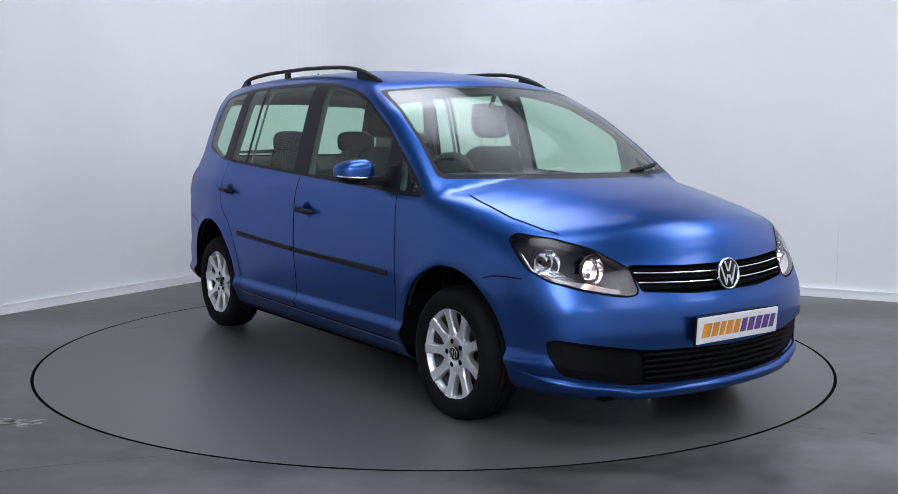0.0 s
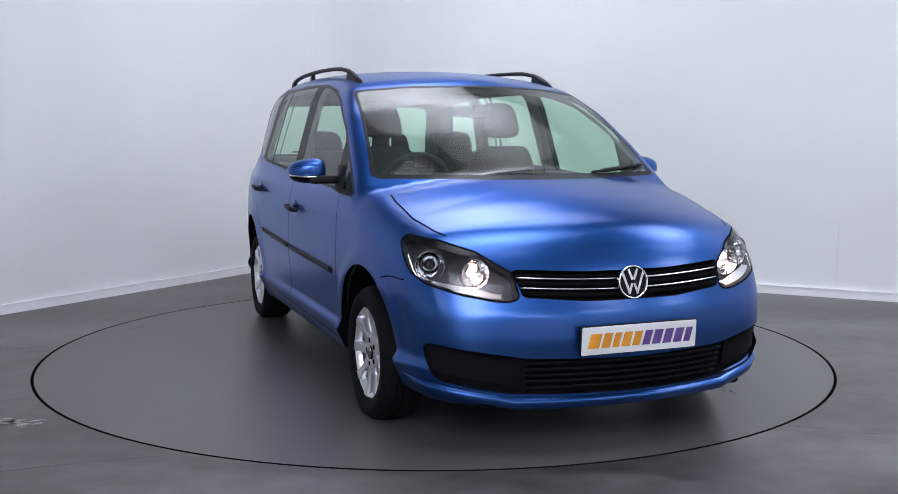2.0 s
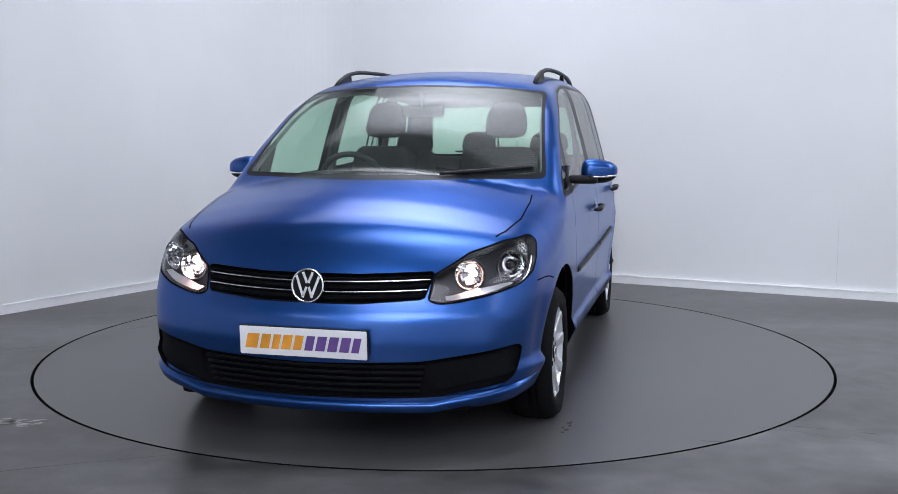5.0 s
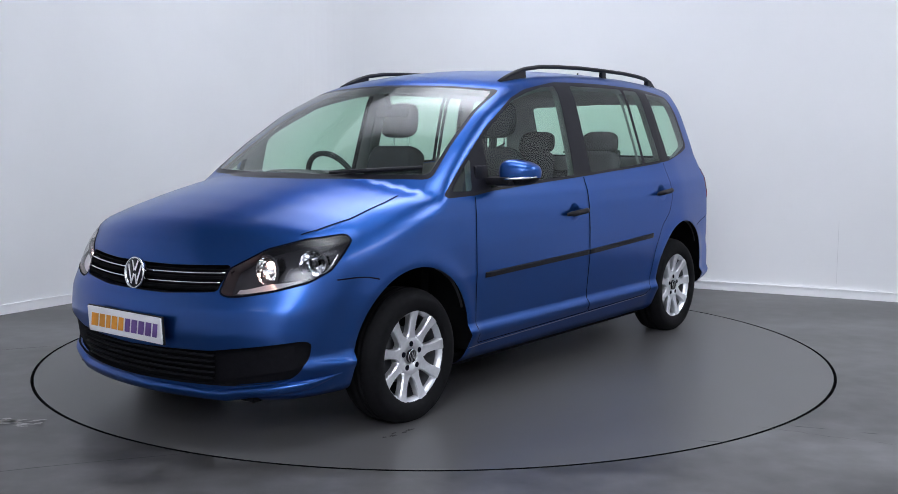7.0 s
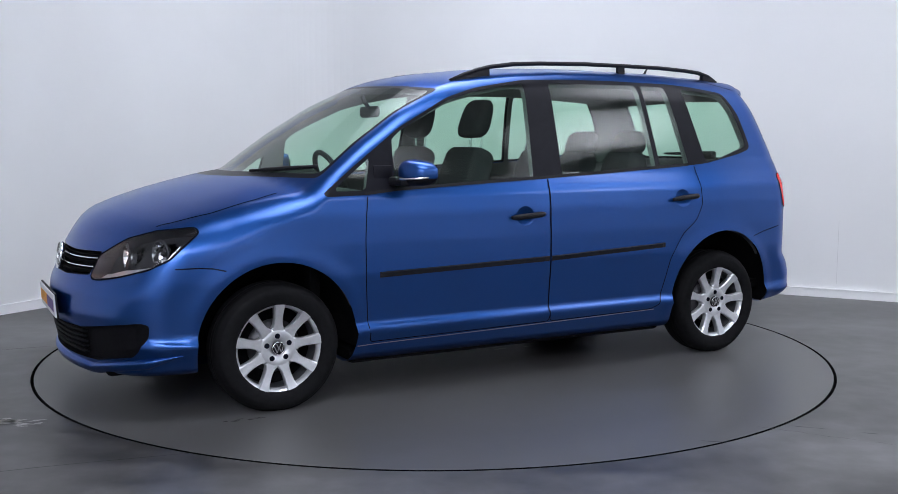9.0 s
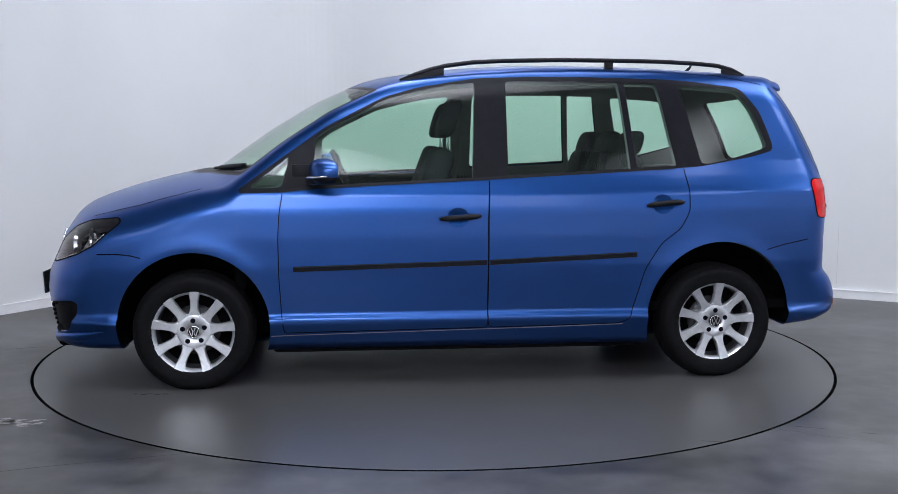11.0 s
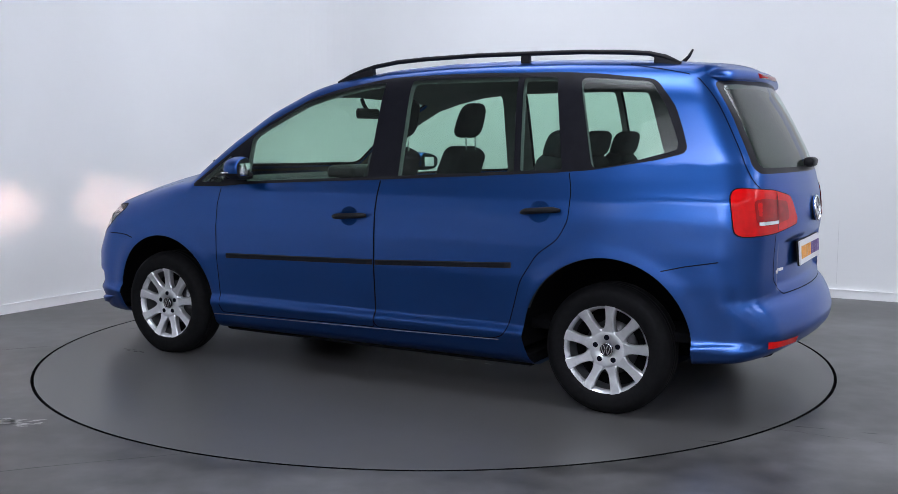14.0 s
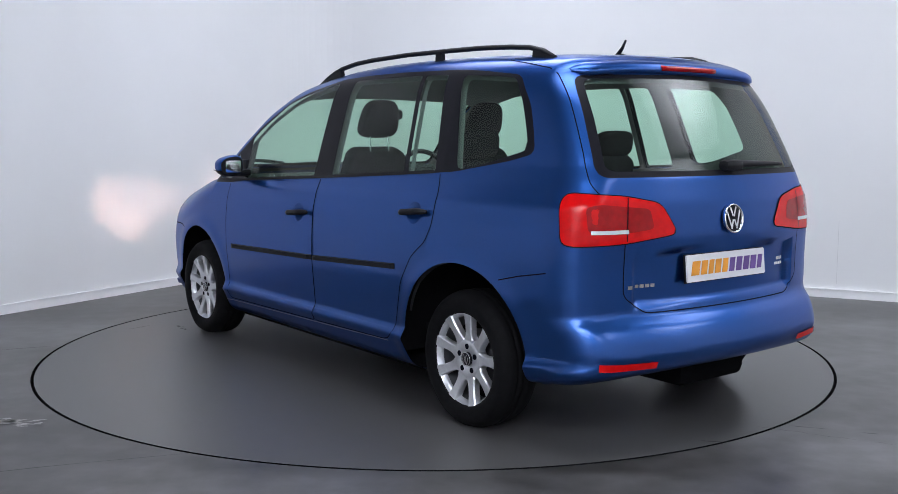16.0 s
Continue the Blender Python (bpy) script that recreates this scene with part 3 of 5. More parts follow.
WS_CLEAR = rounded([(-0.748, 1.072), (0.748, 1.072), (0.728, 1.16), (0.686, 1.33), (0.647, 1.480), (0.40, 1.502), (0, 1.513), (-0.40, 1.502), (-0.647, 1.480), (-0.686, 1.33), (-0.728, 1.16)], 0.03)
RW = rounded([(-0.662, 1.088), (0.662, 1.088), (0.645, 1.20), (0.606, 1.44), (0.580, 1.500), (0, 1.514), (-0.580, 1.500), (-0.606, 1.44), (-0.645, 1.20)], 0.05)
RW_CLEAR = rounded([(-0.625, 1.112), (0.625, 1.112), (0.610, 1.20), (0.575, 1.44), (0.555, 1.484), (0, 1.496), (-0.555, 1.484), (-0.575, 1.44), (-0.610, 1.20)], 0.05)
yz = lambda V: V[:, (1, 2)]
ahead = lambda V: (V[:, 0] > 0.3) & (V[:, 2] > 0.9)
behind = lambda V: (V[:, 0] < -1.5) & (V[:, 2] > 0.4)
SHELL.cut("glass_screen", lambda V: poly_distance(yz(V), WS_CLEAR), ahead)
SHELL.cut("screen_band", lambda V: poly_distance(yz(V), WS), ahead)
SHELL.cut("glass_back", lambda V: poly_distance(yz(V), RW_CLEAR), behind)
SHELL.cut("back_band", lambda V: poly_distance(yz(V), RW), behind)

# lamps at the corners
s_of = lambda V: np.stack([(np.abs(V[:, 1]) - np.abs(V[:, 0])) * math.sqrt(0.5), V[:, 2]], 1)
HEADLAMP = rounded([(-1.150, 0.618), (-1.110, 0.712), (-0.955, 0.792), (-0.80, 0.832), (-0.64, 0.848), (-0.612, 0.825), (-0.650, 0.772), (-0.70, 0.712), (-0.787, 0.668), (-0.933, 0.632), (-1.06, 0.609), (-1.12, 0.605)], 0.018)
TAILLAMP = rounded([(-1.240, 0.862), (-1.167, 0.985), (-1.018, 1.016), (-0.800, 1.030), (-0.770, 0.99), (-0.775, 0.84), (-0.81, 0.825), (-1.025, 0.832)], 0.035)
nose = lambda V: (V[:, 0] > 1.4) & (np.abs(V[:, 1]) > 0.3) & (V[:, 2] > 0.4)
tail = lambda V: (V[:, 0] < -1.6) & (np.abs(V[:, 1]) > 0.2) & (V[:, 2] > 0.6)
SHELL.cut("headlamp", lambda V: poly_distance(s_of(V), HEADLAMP), nose)
SHELL.cut("taillamp", lambda V: poly_distance(s_of(V), TAILLAMP), tail)

# nose openings, in y and z
GRILLE = rounded([(-0.485, 0.728), (-0.20, 0.716), (0.20, 0.716), (0.485, 0.728), (0.455, 0.622), (0.2, 0.603), (-0.2, 0.603), (-0.455, 0.622)], 0.015)
INTAKE = rounded([(-0.808, 0.440), (-0.45, 0.385), (0, 0.374), (0.45, 0.385), (0.808, 0.440), (0.790, 0.318), (0.735, 0.270), (0.52, 0.240), (0.30, 0.234), (0, 0.232), (-0.30, 0.234), (-0.52, 0.240), (-0.735, 0.270), (-0.790, 0.318)], 0.03)
fore = lambda V: (V[:, 0] > 1.6) & (V[:, 2] > 0.19) & (V[:, 2] < 0.8)
SHELL.cut("grille", lambda V: poly_distance(yz(V), GRILLE), fore)
SHELL.cut("intake", lambda V: poly_distance(yz(V), INTAKE), fore)

# panels
SHELL.cut("door_f", lambda V: poly_distance(xz(V), DOOR_F), flank)
SHELL.cut("door_r", lambda V: poly_distance(xz(V), DOOR_R), flank)
BONNET = rounded([(1.21, -0.715), (1.285, -0.30), (1.30, 0), (1.285, 0.30), (1.21, 0.715), (1.40, 0.745), (1.62, 0.745), (1.80, 0.705), (1.93, 0.62), (2.03, 0.50), (2.20, 0.46), (2.20, -0.46), (2.03, -0.50), (1.93, -0.62), (1.80, -0.705), (1.62, -0.745), (1.40, -0.745)], 0.03)
SHELL.cut("bonnet", lambda V: poly_distance(V[:, (0, 1)], BONNET), lambda V: (V[:, 0] > 1.0) & (V[:, 2] > 0.712))
SHELL.cut("bumper_f", lambda V: np.maximum(V[:, 2] - 0.672, 1.56 - V[:, 0]), lambda V: V[:, 0] > 1.3)
GATE = rounded([(-0.60, 1.585), (0.60, 1.585), (0.632, 1.45), (0.668, 1.20), (0.690, 1.06), (0.65, 1.00), (0.575, 0.95), (0.575, 0.62), (0.47, 0.548), (-0.47, 0.548), (-0.575, 0.62), (-0.575, 0.95), (-0.65, 1.00), (-0.690, 1.06), (-0.668, 1.20), (-0.632, 1.45)], 0.03)
SHELL.cut("gate", lambda V: poly_distance(yz(V), GATE), behind)
SHELL.cut("bumper_r", lambda V: np.maximum(V[:, 2] - 0.695, V[:, 0] + 1.50), lambda V: V[:, 0] < -1.2)

# ---- the car ----
car = new("car")
tagged(car, "blue metallic compact people carrier with lit headlamps on the turntable", "car")
left = lambda C: C[:, 1] > 0
right = lambda C: C[:, 1] < 0


def panel(name, tag, mat, parent, label="", keep=None, lift=0.0):
    V, F = SHELL.take(tag, keep)
    N = gradient(V)
    return mesh_part(name, V + N * lift, F, mat, parent, label, True, N)


def lining(name, tags, parent, mat, keep, label, depth=0.035):
    Vs, Fs, n = [], [], 0
    for t in tags:
        V, F = SHELL.take(t, keep)
        if len(F):
            Vs.append(V - gradient(V) * depth)
            Fs.append(F[:, ::-1] + n)
            n += len(V)
    return mesh_part(name, np.concatenate(Vs), np.concatenate(Fs), mat, parent, label)


def ribbon(name, P, width, mat, parent, lift=0.0015, closed=True):
    """A thin strip that follows places on the outer form."""
    N = gradient(P)
    nxt, prv = (np.roll(P, -1, 0), np.roll(P, 1, 0))
    if not closed:
        nxt[-1], prv[0] = P[-1], P[0]
    D = nxt - prv
    S = np.cross(N, D)
    S /= np.maximum(np.linalg.norm(S, axis=1, keepdims=True), 1e-9)
    V = np.concatenate([P + N * lift + S * width / 2, P + N * lift - S * width / 2])
    n = len(P)
    F = [(i, (i + 1) % n, n + (i + 1) % n, n + i) for i in range(n if closed else n - 1)]
    return mesh_part(name, V, F, mat, parent, "", True, np.concatenate([N, N]))


def dense(poly, step=0.02, closed=True):
    A = np.array(poly, float)
    out = []
    for i in range(len(A) if closed else len(A) - 1):
        a, b = A[i], A[(i + 1) % len(A)]
        n = max(1, int(np.hypot(*(b - a)) / step))
        out += [a + (b - a) * k / n for k in range(n)]
    if not closed:
        out.append(A[-1])
    return np.array(out)


body = panel("body_shell", "body", PAINT, car, "glossy metallic blue painted bodywork")
for sgn, keep in ((1, left), (-1, right)):
    panel("window_trim", "dlo", GLOSSBLACK, car, "black trim round the side windows", keep)
    fd = panel("front_door", "door_f", PAINT, car, "", keep)
    rd = panel("rear_door", "door_r", PAINT, car, "", keep)
    panel("window", "glass_tri", GLASS, fd, "tinted corner glass", keep)
    panel("window", "glass_front", GLASS, fd, "tinted side glass", keep)
    panel("window", "glass_rear", GLASS, rd, "tinted side glass", keep)
    panel("window", "glass_fix", GLASS, rd, "tinted side glass", keep)
    panel("quarter_window", "glass_quarter", GLASS, car, "tinted rear side glass", keep)
    lining("door_lining", ("door_f", "door_r", "body"), car, DOORLINING, lambda C, s=sgn: (C[:, 1] * s > 0.3) & (C[:, 2] > 0.45) & (C[:, 2] < 1.0) & (np.abs(C[:, 0]) < 1.2), "dark inner door lining")
    # seams
    for ob, poly in ((fd, DOOR_F), (rd, DOOR_R)):
        q = dense(poly)
        low = q[:, 1] < np.interp(q[:, 0], (-1.2, 0.9), (1.095, 0.972))
        start = int(np.argmax(~low))
        q = np.roll(q, -start, 0)
        q = q[np.roll(low, -start)]
        ribbon("door_seam", on_side(q[:, 0], q[:, 1], sgn), 0.0048, SEAM, ob, closed=False)
    # waist seal below the glass
    q = dense([(0.91, 0.974), (0.74, 0.991), (0.39, 1.009), (-0.108, 1.033), (-0.72, 1.066), (-1.106, 1.088)], 0.03, False)
    ribbon("waist_seal", on_side(q[:, 0], q[:, 1] + 0.004, sgn), 0.016, BLACK, car, 0.004, False)
    # pale strip painted as the edge highlight along the door bottoms
    q = dense([(0.96, 0.258), (0.40, 0.268), (-0.40, 0.283), (-0.83, 0.293)], 0.04, False)
    ribbon("sill_glint", on_side(q[:, 0], q[:, 1], sgn), 0.005, SILLGLINT, car, 0.003, False)
    # rubbing strips
    for ob, a, b in ((fd, (0.848, 0.594), (-0.120, 0.618)), (rd, (-0.136, 0.618), (-0.895, 0.651))):
        n = 30
        x = np.linspace(a[0], b[0], n)
        z = np.linspace(a[1], b[1], n)
        P = on_side(x, z, sgn)
        N = gradient(P)
        up = np.array([0, 0, 1.0])
        V, F = [], []
        for i in range(n):
            e = 0.35 if i in (0, n - 1) else 1.0
            for dz, dn in ((-0.014, -0.002), (-0.012, 0.010), (0.010, 0.013), (0.014, -0.002)):
                V.append(P[i] + up * dz + N[i] * dn * e)
        for i in range(n - 1):
            for k in range(3):
                F.append((4 * i + k, 4 * i + k + 1, 4 * i + 5 + k, 4 * i + 4 + k))
        F += [(0, 1, 2, 3), tuple(4 * n - 4 + k for k in range(4))]
        mesh_part("rubbing_strip", V, F, BLACK, ob, "black plastic rubbing strip", False)
    # handles
    for ob, x0, x1, z0, z1 in ((fd, 0.118, -0.086, 0.838, 0.852), (rd, -0.944, -1.136, 0.898, 0.914)):
        xc, zc = (x0 + x1) / 2 + 0.01, (z0 + z1) / 2
        pc = on_side(xc, zc, sgn)[0]
        ring = [(xc + 0.055 * math.cos(a), zc + 0.050 * math.sin(a)) for a in np.linspace(0, 2 * math.pi, 30)[:-1]]
        R = on_side([p[0] for p in ring], [p[1] for p in ring], sgn, 0.0012)
        mid_r = on_side([xc + (p[0] - xc) * 0.55 for p in ring], [zc + (p[1] - zc) * 0.55 for p in ring], sgn, 0.0012)
        cup_v = np.concatenate([R, mid_r, [pc + gradient(pc[None])[0] * 0.0012]])
        m = len(R)
        nrm = gradient(cup_v)
        bend = np.array([[0, 0, 1.0]])
        tilt = np.concatenate([(np.array(ring)[:, 1:] - zc) * 8, (np.array(ring)[:, 1:] - zc) * 6, [[0.0]]])
        nrm = nrm - bend * tilt
        nrm /= np.linalg.norm(nrm, axis=1, keepdims=True)
        cf = [(i, (i + 1) % m, m + (i + 1) % m, m + i) for i in range(m)] + [(m + i, m + (i + 1) % m, 2 * m) for i in range(m)]
        mesh_part("handle_cup", cup_v, cf, PAINT, ob, "", True, nrm)
        xs = np.linspace(x0, x1, 14)
        zs = np.linspace(z0, z1, 14)
        H = on_side(xs, zs, sgn)
        bow = 0.012 + 0.026 * np.clip(np.sin(np.linspace(0, math.pi, 14)) * 1.6, 0, 1)
        H = H + gradient(H) * bow[:, None]
        Vh, Fh = tube(H, [0.008, 0.012] + [0.0145] * 10 + [0.012, 0.008], 10, 1.0)
        mesh_part("door_handle", Vh, Fh, BLACK, ob, "black plastic pull handle")
    # mirror
    shell_p = lambda p, s=sgn: (p[0] - 0.28 * (p[1] * s + 0.08), p[1], p[2] * (1 - 2.6 * (p[1] * s + 0.02)) if p[2] > 0 else p[2] * (1 - 1.2 * p[1] * s))
    Vm, Fm = blob((0.705, sgn * 0.975, 1.078), (0.072, 0.088, 0.062), 0.75, 0.75, 44, 28, shell_p)
    Vm, Fm = np.array(Vm), np.array(Fm)
    sweep = 0.28 * (Vm[:, 1] * sgn - 0.895)
    Vm[:, 0] = np.maximum(Vm[:, 0] + sweep, 0.664) - sweep
    flat_back = ((Vm[:, 0] + sweep)[Fm] < 0.6645).all(1)
    hi = (Vm[Fm].mean(1)[:, 2] > 1.052) & ~flat_back
    mirror = mesh_part("door_mirror", Vm, Fm[hi], PAINT, fd, "blue mirror cap")
    mesh_part("mirror_base", Vm, Fm[~hi], BLACK, mirror, "black lower mirror shell")
    part("mirror_foot", box((0.735, sgn * 0.900, 1.036), (0.085, 0.150, 0.042), 0.016), BLACK, mirror)
    part("mirror_sail", box((0.80, sgn * 0.825, 1.05), (0.10, 0.014, 0.12), 0.006), GLOSSBLACK, mirror)
    part("mirror_glass", box((0.6420, sgn * 0.972, 1.074), (0.012, 0.108, 0.068), 0.005, Matrix.Rotation(sgn * 0.14, 4, "Z"), 3), CHROME, mirror, "mirror glass")
    Vi, Fi = tube([(0.780, sgn * 0.935, 1.050), (0.778, sgn * 0.975, 1.050), (0.755, sgn * 1.018, 1.052), (0.712, sgn * 1.052, 1.055), (0.675, sgn * 1.058, 1.058)], 0.0055, 8)
    mesh_part("indicator_strip", Vi, Fi, CHROME, mirror, "pale indicator strip")
    # roof rail
    rail_x = np.array([0.30, 0.22, 0.14, 0.06, -0.08, -0.25, -0.55, -0.85, -1.1, -1.3, -1.42, -1.50, -1.57])
    rail_h = np.array([0.000, 0.018, 0.032, 0.042, 0.046, 0.046, 0.044, 0.043, 0.044, 0.044, 0.040, 0.026, 0.0])
    ry = np.interp(rail_x, (-1.6, -1.0, -0.3, 0.35), (0.53, 0.565, 0.582, 0.575))
    roof_z = on_top(rail_x, ry * sgn)[:, 2]
    P = np.stack([rail_x, ry * sgn, roof_z + rail_h], 1)
    rail = new("roof_rail")
    rail.parent = car
    tagged(rail, "black plastic roof rail")
    Vr, Fr = tube(P, [0.012, 0.016] + [0.016] * 9 + [0.016, 0.012], 12, 0.72)
    mesh_part("rail_bar", Vr, Fr, BLACK, rail)
    for xa, xb, w in ((0.30, 0.07, 0.02), (-0.79, -0.835, 0.016), (-1.45, -1.57, 0.02)):
        bm = bmesh.new()
        n = 8
        for i in range(n):
            t = i / (n - 1)
            x = xa + (xb - xa) * t
            y = float(np.interp(x, (-1.6, -1.0, -0.3, 0.35), (0.53, 0.565, 0.582, 0.575))) * sgn
            z = float(on_top(x, y)[0, 2])
            h = float(np.interp(-x, -rail_x, rail_h))
            for dy, zz in ((-w * 0.8, z - 0.006), (-w * 0.6, z + h), (w * 0.6, z + h), (w * 0.8, z - 0.006)):
                bm.verts.new((x, y + dy, zz))
        bm.verts.ensure_lookup_table()
        for i in range(n - 1):
            for k in range(4):
                bm.faces.new([bm.verts[j] for j in (4 * i + k, 4 * i + (k + 1) % 4, 4 * i + 4 + (k + 1) % 4, 4 * i + 4 + k)])
        bm.faces.new([bm.verts[j] for j in range(4)])
        bm.faces.new([bm.verts[j] for j in range(4 * n - 4, 4 * n)])
        part("rail_foot", bm, BLACK, rail)

lining("headlining", ("body", "dlo", "door_f", "door_r", "gate", "screen_band", "back_band"), car, LINING, lambda C: C[:, 2] > 1.0, "grey inner roof and pillar lining")

lining("boot_trim", ("body", "taillamp", "gate", "bumper_r"), car, DOORLINING, lambda C: (C[:, 0] < -1.15) & (C[:, 2] > 0.55) & (C[:, 2] < 1.02), "dark inner boot trim")
screen = panel("windscreen", "glass_screen", SCREENGLASS, car, "tinted windscreen")
panel("windscreen_border", "screen_band", GLOSSBLACK, screen, "black printed border")
bonnet = panel("bonnet", "bonnet", PAINT, car, "")
for sgn in (1, -1):
    q = dense([(1.30, 0.735), (1.40, 0.745), (1.62, 0.742), (1.78, 0.708), (1.84, 0.68)], 0.02, False)
    ribbon("bonnet_seam", on_top(q[:, 0], q[:, 1] * sgn), 0.007, SEAM, bonnet, closed=False)

# tailgate
gate = panel("tailgate", "gate", PAINT, car, "")
back = panel("rear_window", "glass_back", GLASS, gate, "tinted rear glass")
panel("rear_window_border", "back_band", GLOSSBLACK, back, "black printed border")
q = dense(GATE)
ribbon("tailgate_seam", on_end(q[:, 0], q[:, 1], -1), 0.0048, SEAM, gate)
ys = np.linspace(-0.585, 0.585, 41)
Sp = on_end(ys, 1.548 - 0.03 * (ys / 0.6) ** 4, -1)
thin = np.clip((0.60 - np.abs(ys)) / 0.06, 0.15, 1)[:, None]
prof = ((0.075, 0.028), (0.03, 0.024), (-0.008, 0.014), (-0.026, 0.002), (-0.034, -0.014), (-0.034, -0.030), (0.010, -0.040))
rows = [Sp + np.array([dx, 0, dz]) * thin for dx, dz in prof]
k = len(ys)
spoiler = mesh_part("spoiler", np.concatenate(rows), [(r * k + i, r * k + i + 1, (r + 1) * k + i + 1, (r + 1) * k + i) for r in range(len(prof) - 1) for i in range(k - 1)], PAINT, gate, "blue roof spoiler over the rear window")
mid = np.abs(ys) < 0.2
Vb, Fb = tube(Sp[mid] + np.array([-0.0295, 0, -0.012]), 0.0125, 8, 1.0)
mesh_part("brake_light", Vb, Fb, REDDARK, spoiler, "dark red high brake light")
part("wiper_hub", box((-2.058, -0.03, 1.130), (0.055, 0.115, 0.046), 0.018), BLACK, gate, "black wiper hub")
P = on_end(np.linspace(-0.02, -0.44, 12), np.linspace(1.128, 1.122, 12), -1, 0.022)
Vw, Fw = tube(P, [0.017, 0.017, 0.016, 0.015, 0.014, 0.013, 0.012, 0.011, 0.010, 0.009, 0.008, 0.006], 8)
mesh_part("wiper_arm", Vw, Fw, BLACK, gate, "black rear wiper arm")
Va, Fa = blob((-1.43, 0, 1.615), (0.055, 0.022, 0.014), 0.8, 0.9, 24, 12)
aerial = mesh_part("aerial_base", Va, Fa, BLACK, car, "black roof aerial base")
Va, Fa = tube([(-1.42, 0, 1.62), (-1.455, 0, 1.655), (-1.475, 0, 1.69)], [0.012, 0.008, 0.005], 10)
mesh_part("aerial_fin", Va, Fa, BLACK, aerial)


def emblem(parent, fwd, z, r, x_lift):
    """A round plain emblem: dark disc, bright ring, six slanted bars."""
    c = on_end(0.0, z, fwd, x_lift)[0]
    n = Vector((fwd, 0, 0.12)).normalized()
    m = Matrix.Translation(c) @ n.to_track_quat("Z", "Y").to_matrix().to_4x4()
    bm = bmesh.new()
    bmesh.ops.create_cone(bm, cap_ends=True, segments=40, radius1=r * 0.95, radius2=r * 0.9, depth=0.012, matrix=m)
    disc = part("emblem", bm, GLOSSBLACK, parent, "round chrome emblem on black")
    prof = [(r * 0.86, 0.004), (r * 0.90, 0.010), (r * 0.96, 0.012), (r * 1.0, 0.008), (r * 1.0, -0.004), (r * 0.86, -0.004)]
    V, F = revolve(prof, 48, closed=True)
    V = [m @ Vector((v[0], v[2], v[1] + 0.004)) for v in V]
    mesh_part("emblem_ring", V, F, CHROME, disc, "chrome ring")
    bm = bmesh.new()
    for x, y, a, tall in ((-0.17, 0.46, 22, 0.68), (0.17, 0.46, -22, 0.68), (-0.50, 0.02, 20, 1.35), (-0.18, -0.38, -20, 0.66), (0.18, -0.38, 20, 0.66), (0.50, 0.02, -20, 1.35)):
        mm = m @ pose(x * r, y * r, 0.008, 0, 0, a)
        bmesh.ops.create_cube(bm, size=1, matrix=mm @ Matrix.Diagonal((r * 0.15, r * tall, 0.006, 1)))
    part("emblem_bars", bm, CHROME, disc, "chrome bars", False)
    return disc


def plate(parent, fwd, z, tilt):
    """A white show plate whose lettering is a row of coloured bars."""
    c = on_end(0.0, z, fwd, 0.016)[0]
    n = Vector((fwd, 0, tilt)).normalized()
    side = Vector((0, 1, 0)) if fwd > 0 else Vector((0, -1, 0))
    up = n.cross(side)
    m = Matrix.Translation(c) @ Matrix((side, up, n)).transposed().to_4x4()
    bm = bmesh.new()
    t = bmesh.ops.create_cube(bm, size=1, matrix=m @ Matrix.Diagonal((0.525, 0.112, 0.008, 1)))["verts"]
    bmesh.ops.bevel(bm, geom=list({e for v in t for e in v.link_edges}), offset=0.003, segments=2, affect="EDGES")
    pl = part("show_plate", bm, PLATEWHITE, parent, "white plastic show plate with orange and purple bars")
    bm = bmesh.new()
    t = bmesh.ops.create_cube(bm, size=1, matrix=m @ Matrix.Translation((0, 0, -0.007)) @ Matrix.Diagonal((0.531, 0.118, 0.008, 1)))
    part("plate_holder", bm, BLACK, pl, "black plate holder", False)
    widths = (0.056, 0.044, 0.036, 0.044, 0.040, 0.040, 0.044, 0.044, 0.044, 0.036)
    x = -0.235
    for i, w in enumerate(widths):
        bm = bmesh.new()
        hw, hh, sh = w / 2 - 0.003, 0.029, 0.007
        vs = [bm.verts.new(m @ Vector((x + w / 2 + a * hw + b * sh, b * hh, 0.0055))) for a, b in ((-1, -1), (1, -1), (1, 1), (-1, 1))]
        top = [bm.verts.new(v.co + n * 0.0012) for v in vs]
        bm.faces.new(top)
        for k in range(4):
            bm.faces.new((vs[k], vs[(k + 1) % 4], top[(k + 1) % 4], top[k]))
        part("bar", bm, ORANGE if i < 5 else PURPLE, pl, "", False)
        x += w + (0.005 if i != 4 else 0.007)
    return pl


emblem(gate, -1, 0.908, 0.062, 0.006)
plate(gate, -1, 0.712, 0.10)
for y0, y1, z, hgt in ((0.555, 0.395, 0.655, 0.014), (-0.42, -0.47, 0.705, 0.014), (-0.405, -0.475, 0.682, 0.012)):
    n = 6 if y0 > 0 else 4
    for i in range(n):
        a = y0 + (y1 - y0) * i / n
        b = a + (y1 - y0) / n * 0.78
        q = np.array([(a + (b - a) * k / 3, z) for k in range(4)])
        ribbon("badge_bar", on_end(q[:, 0], q[:, 1], -1), hgt, CHROME, gate, 0.004, False)

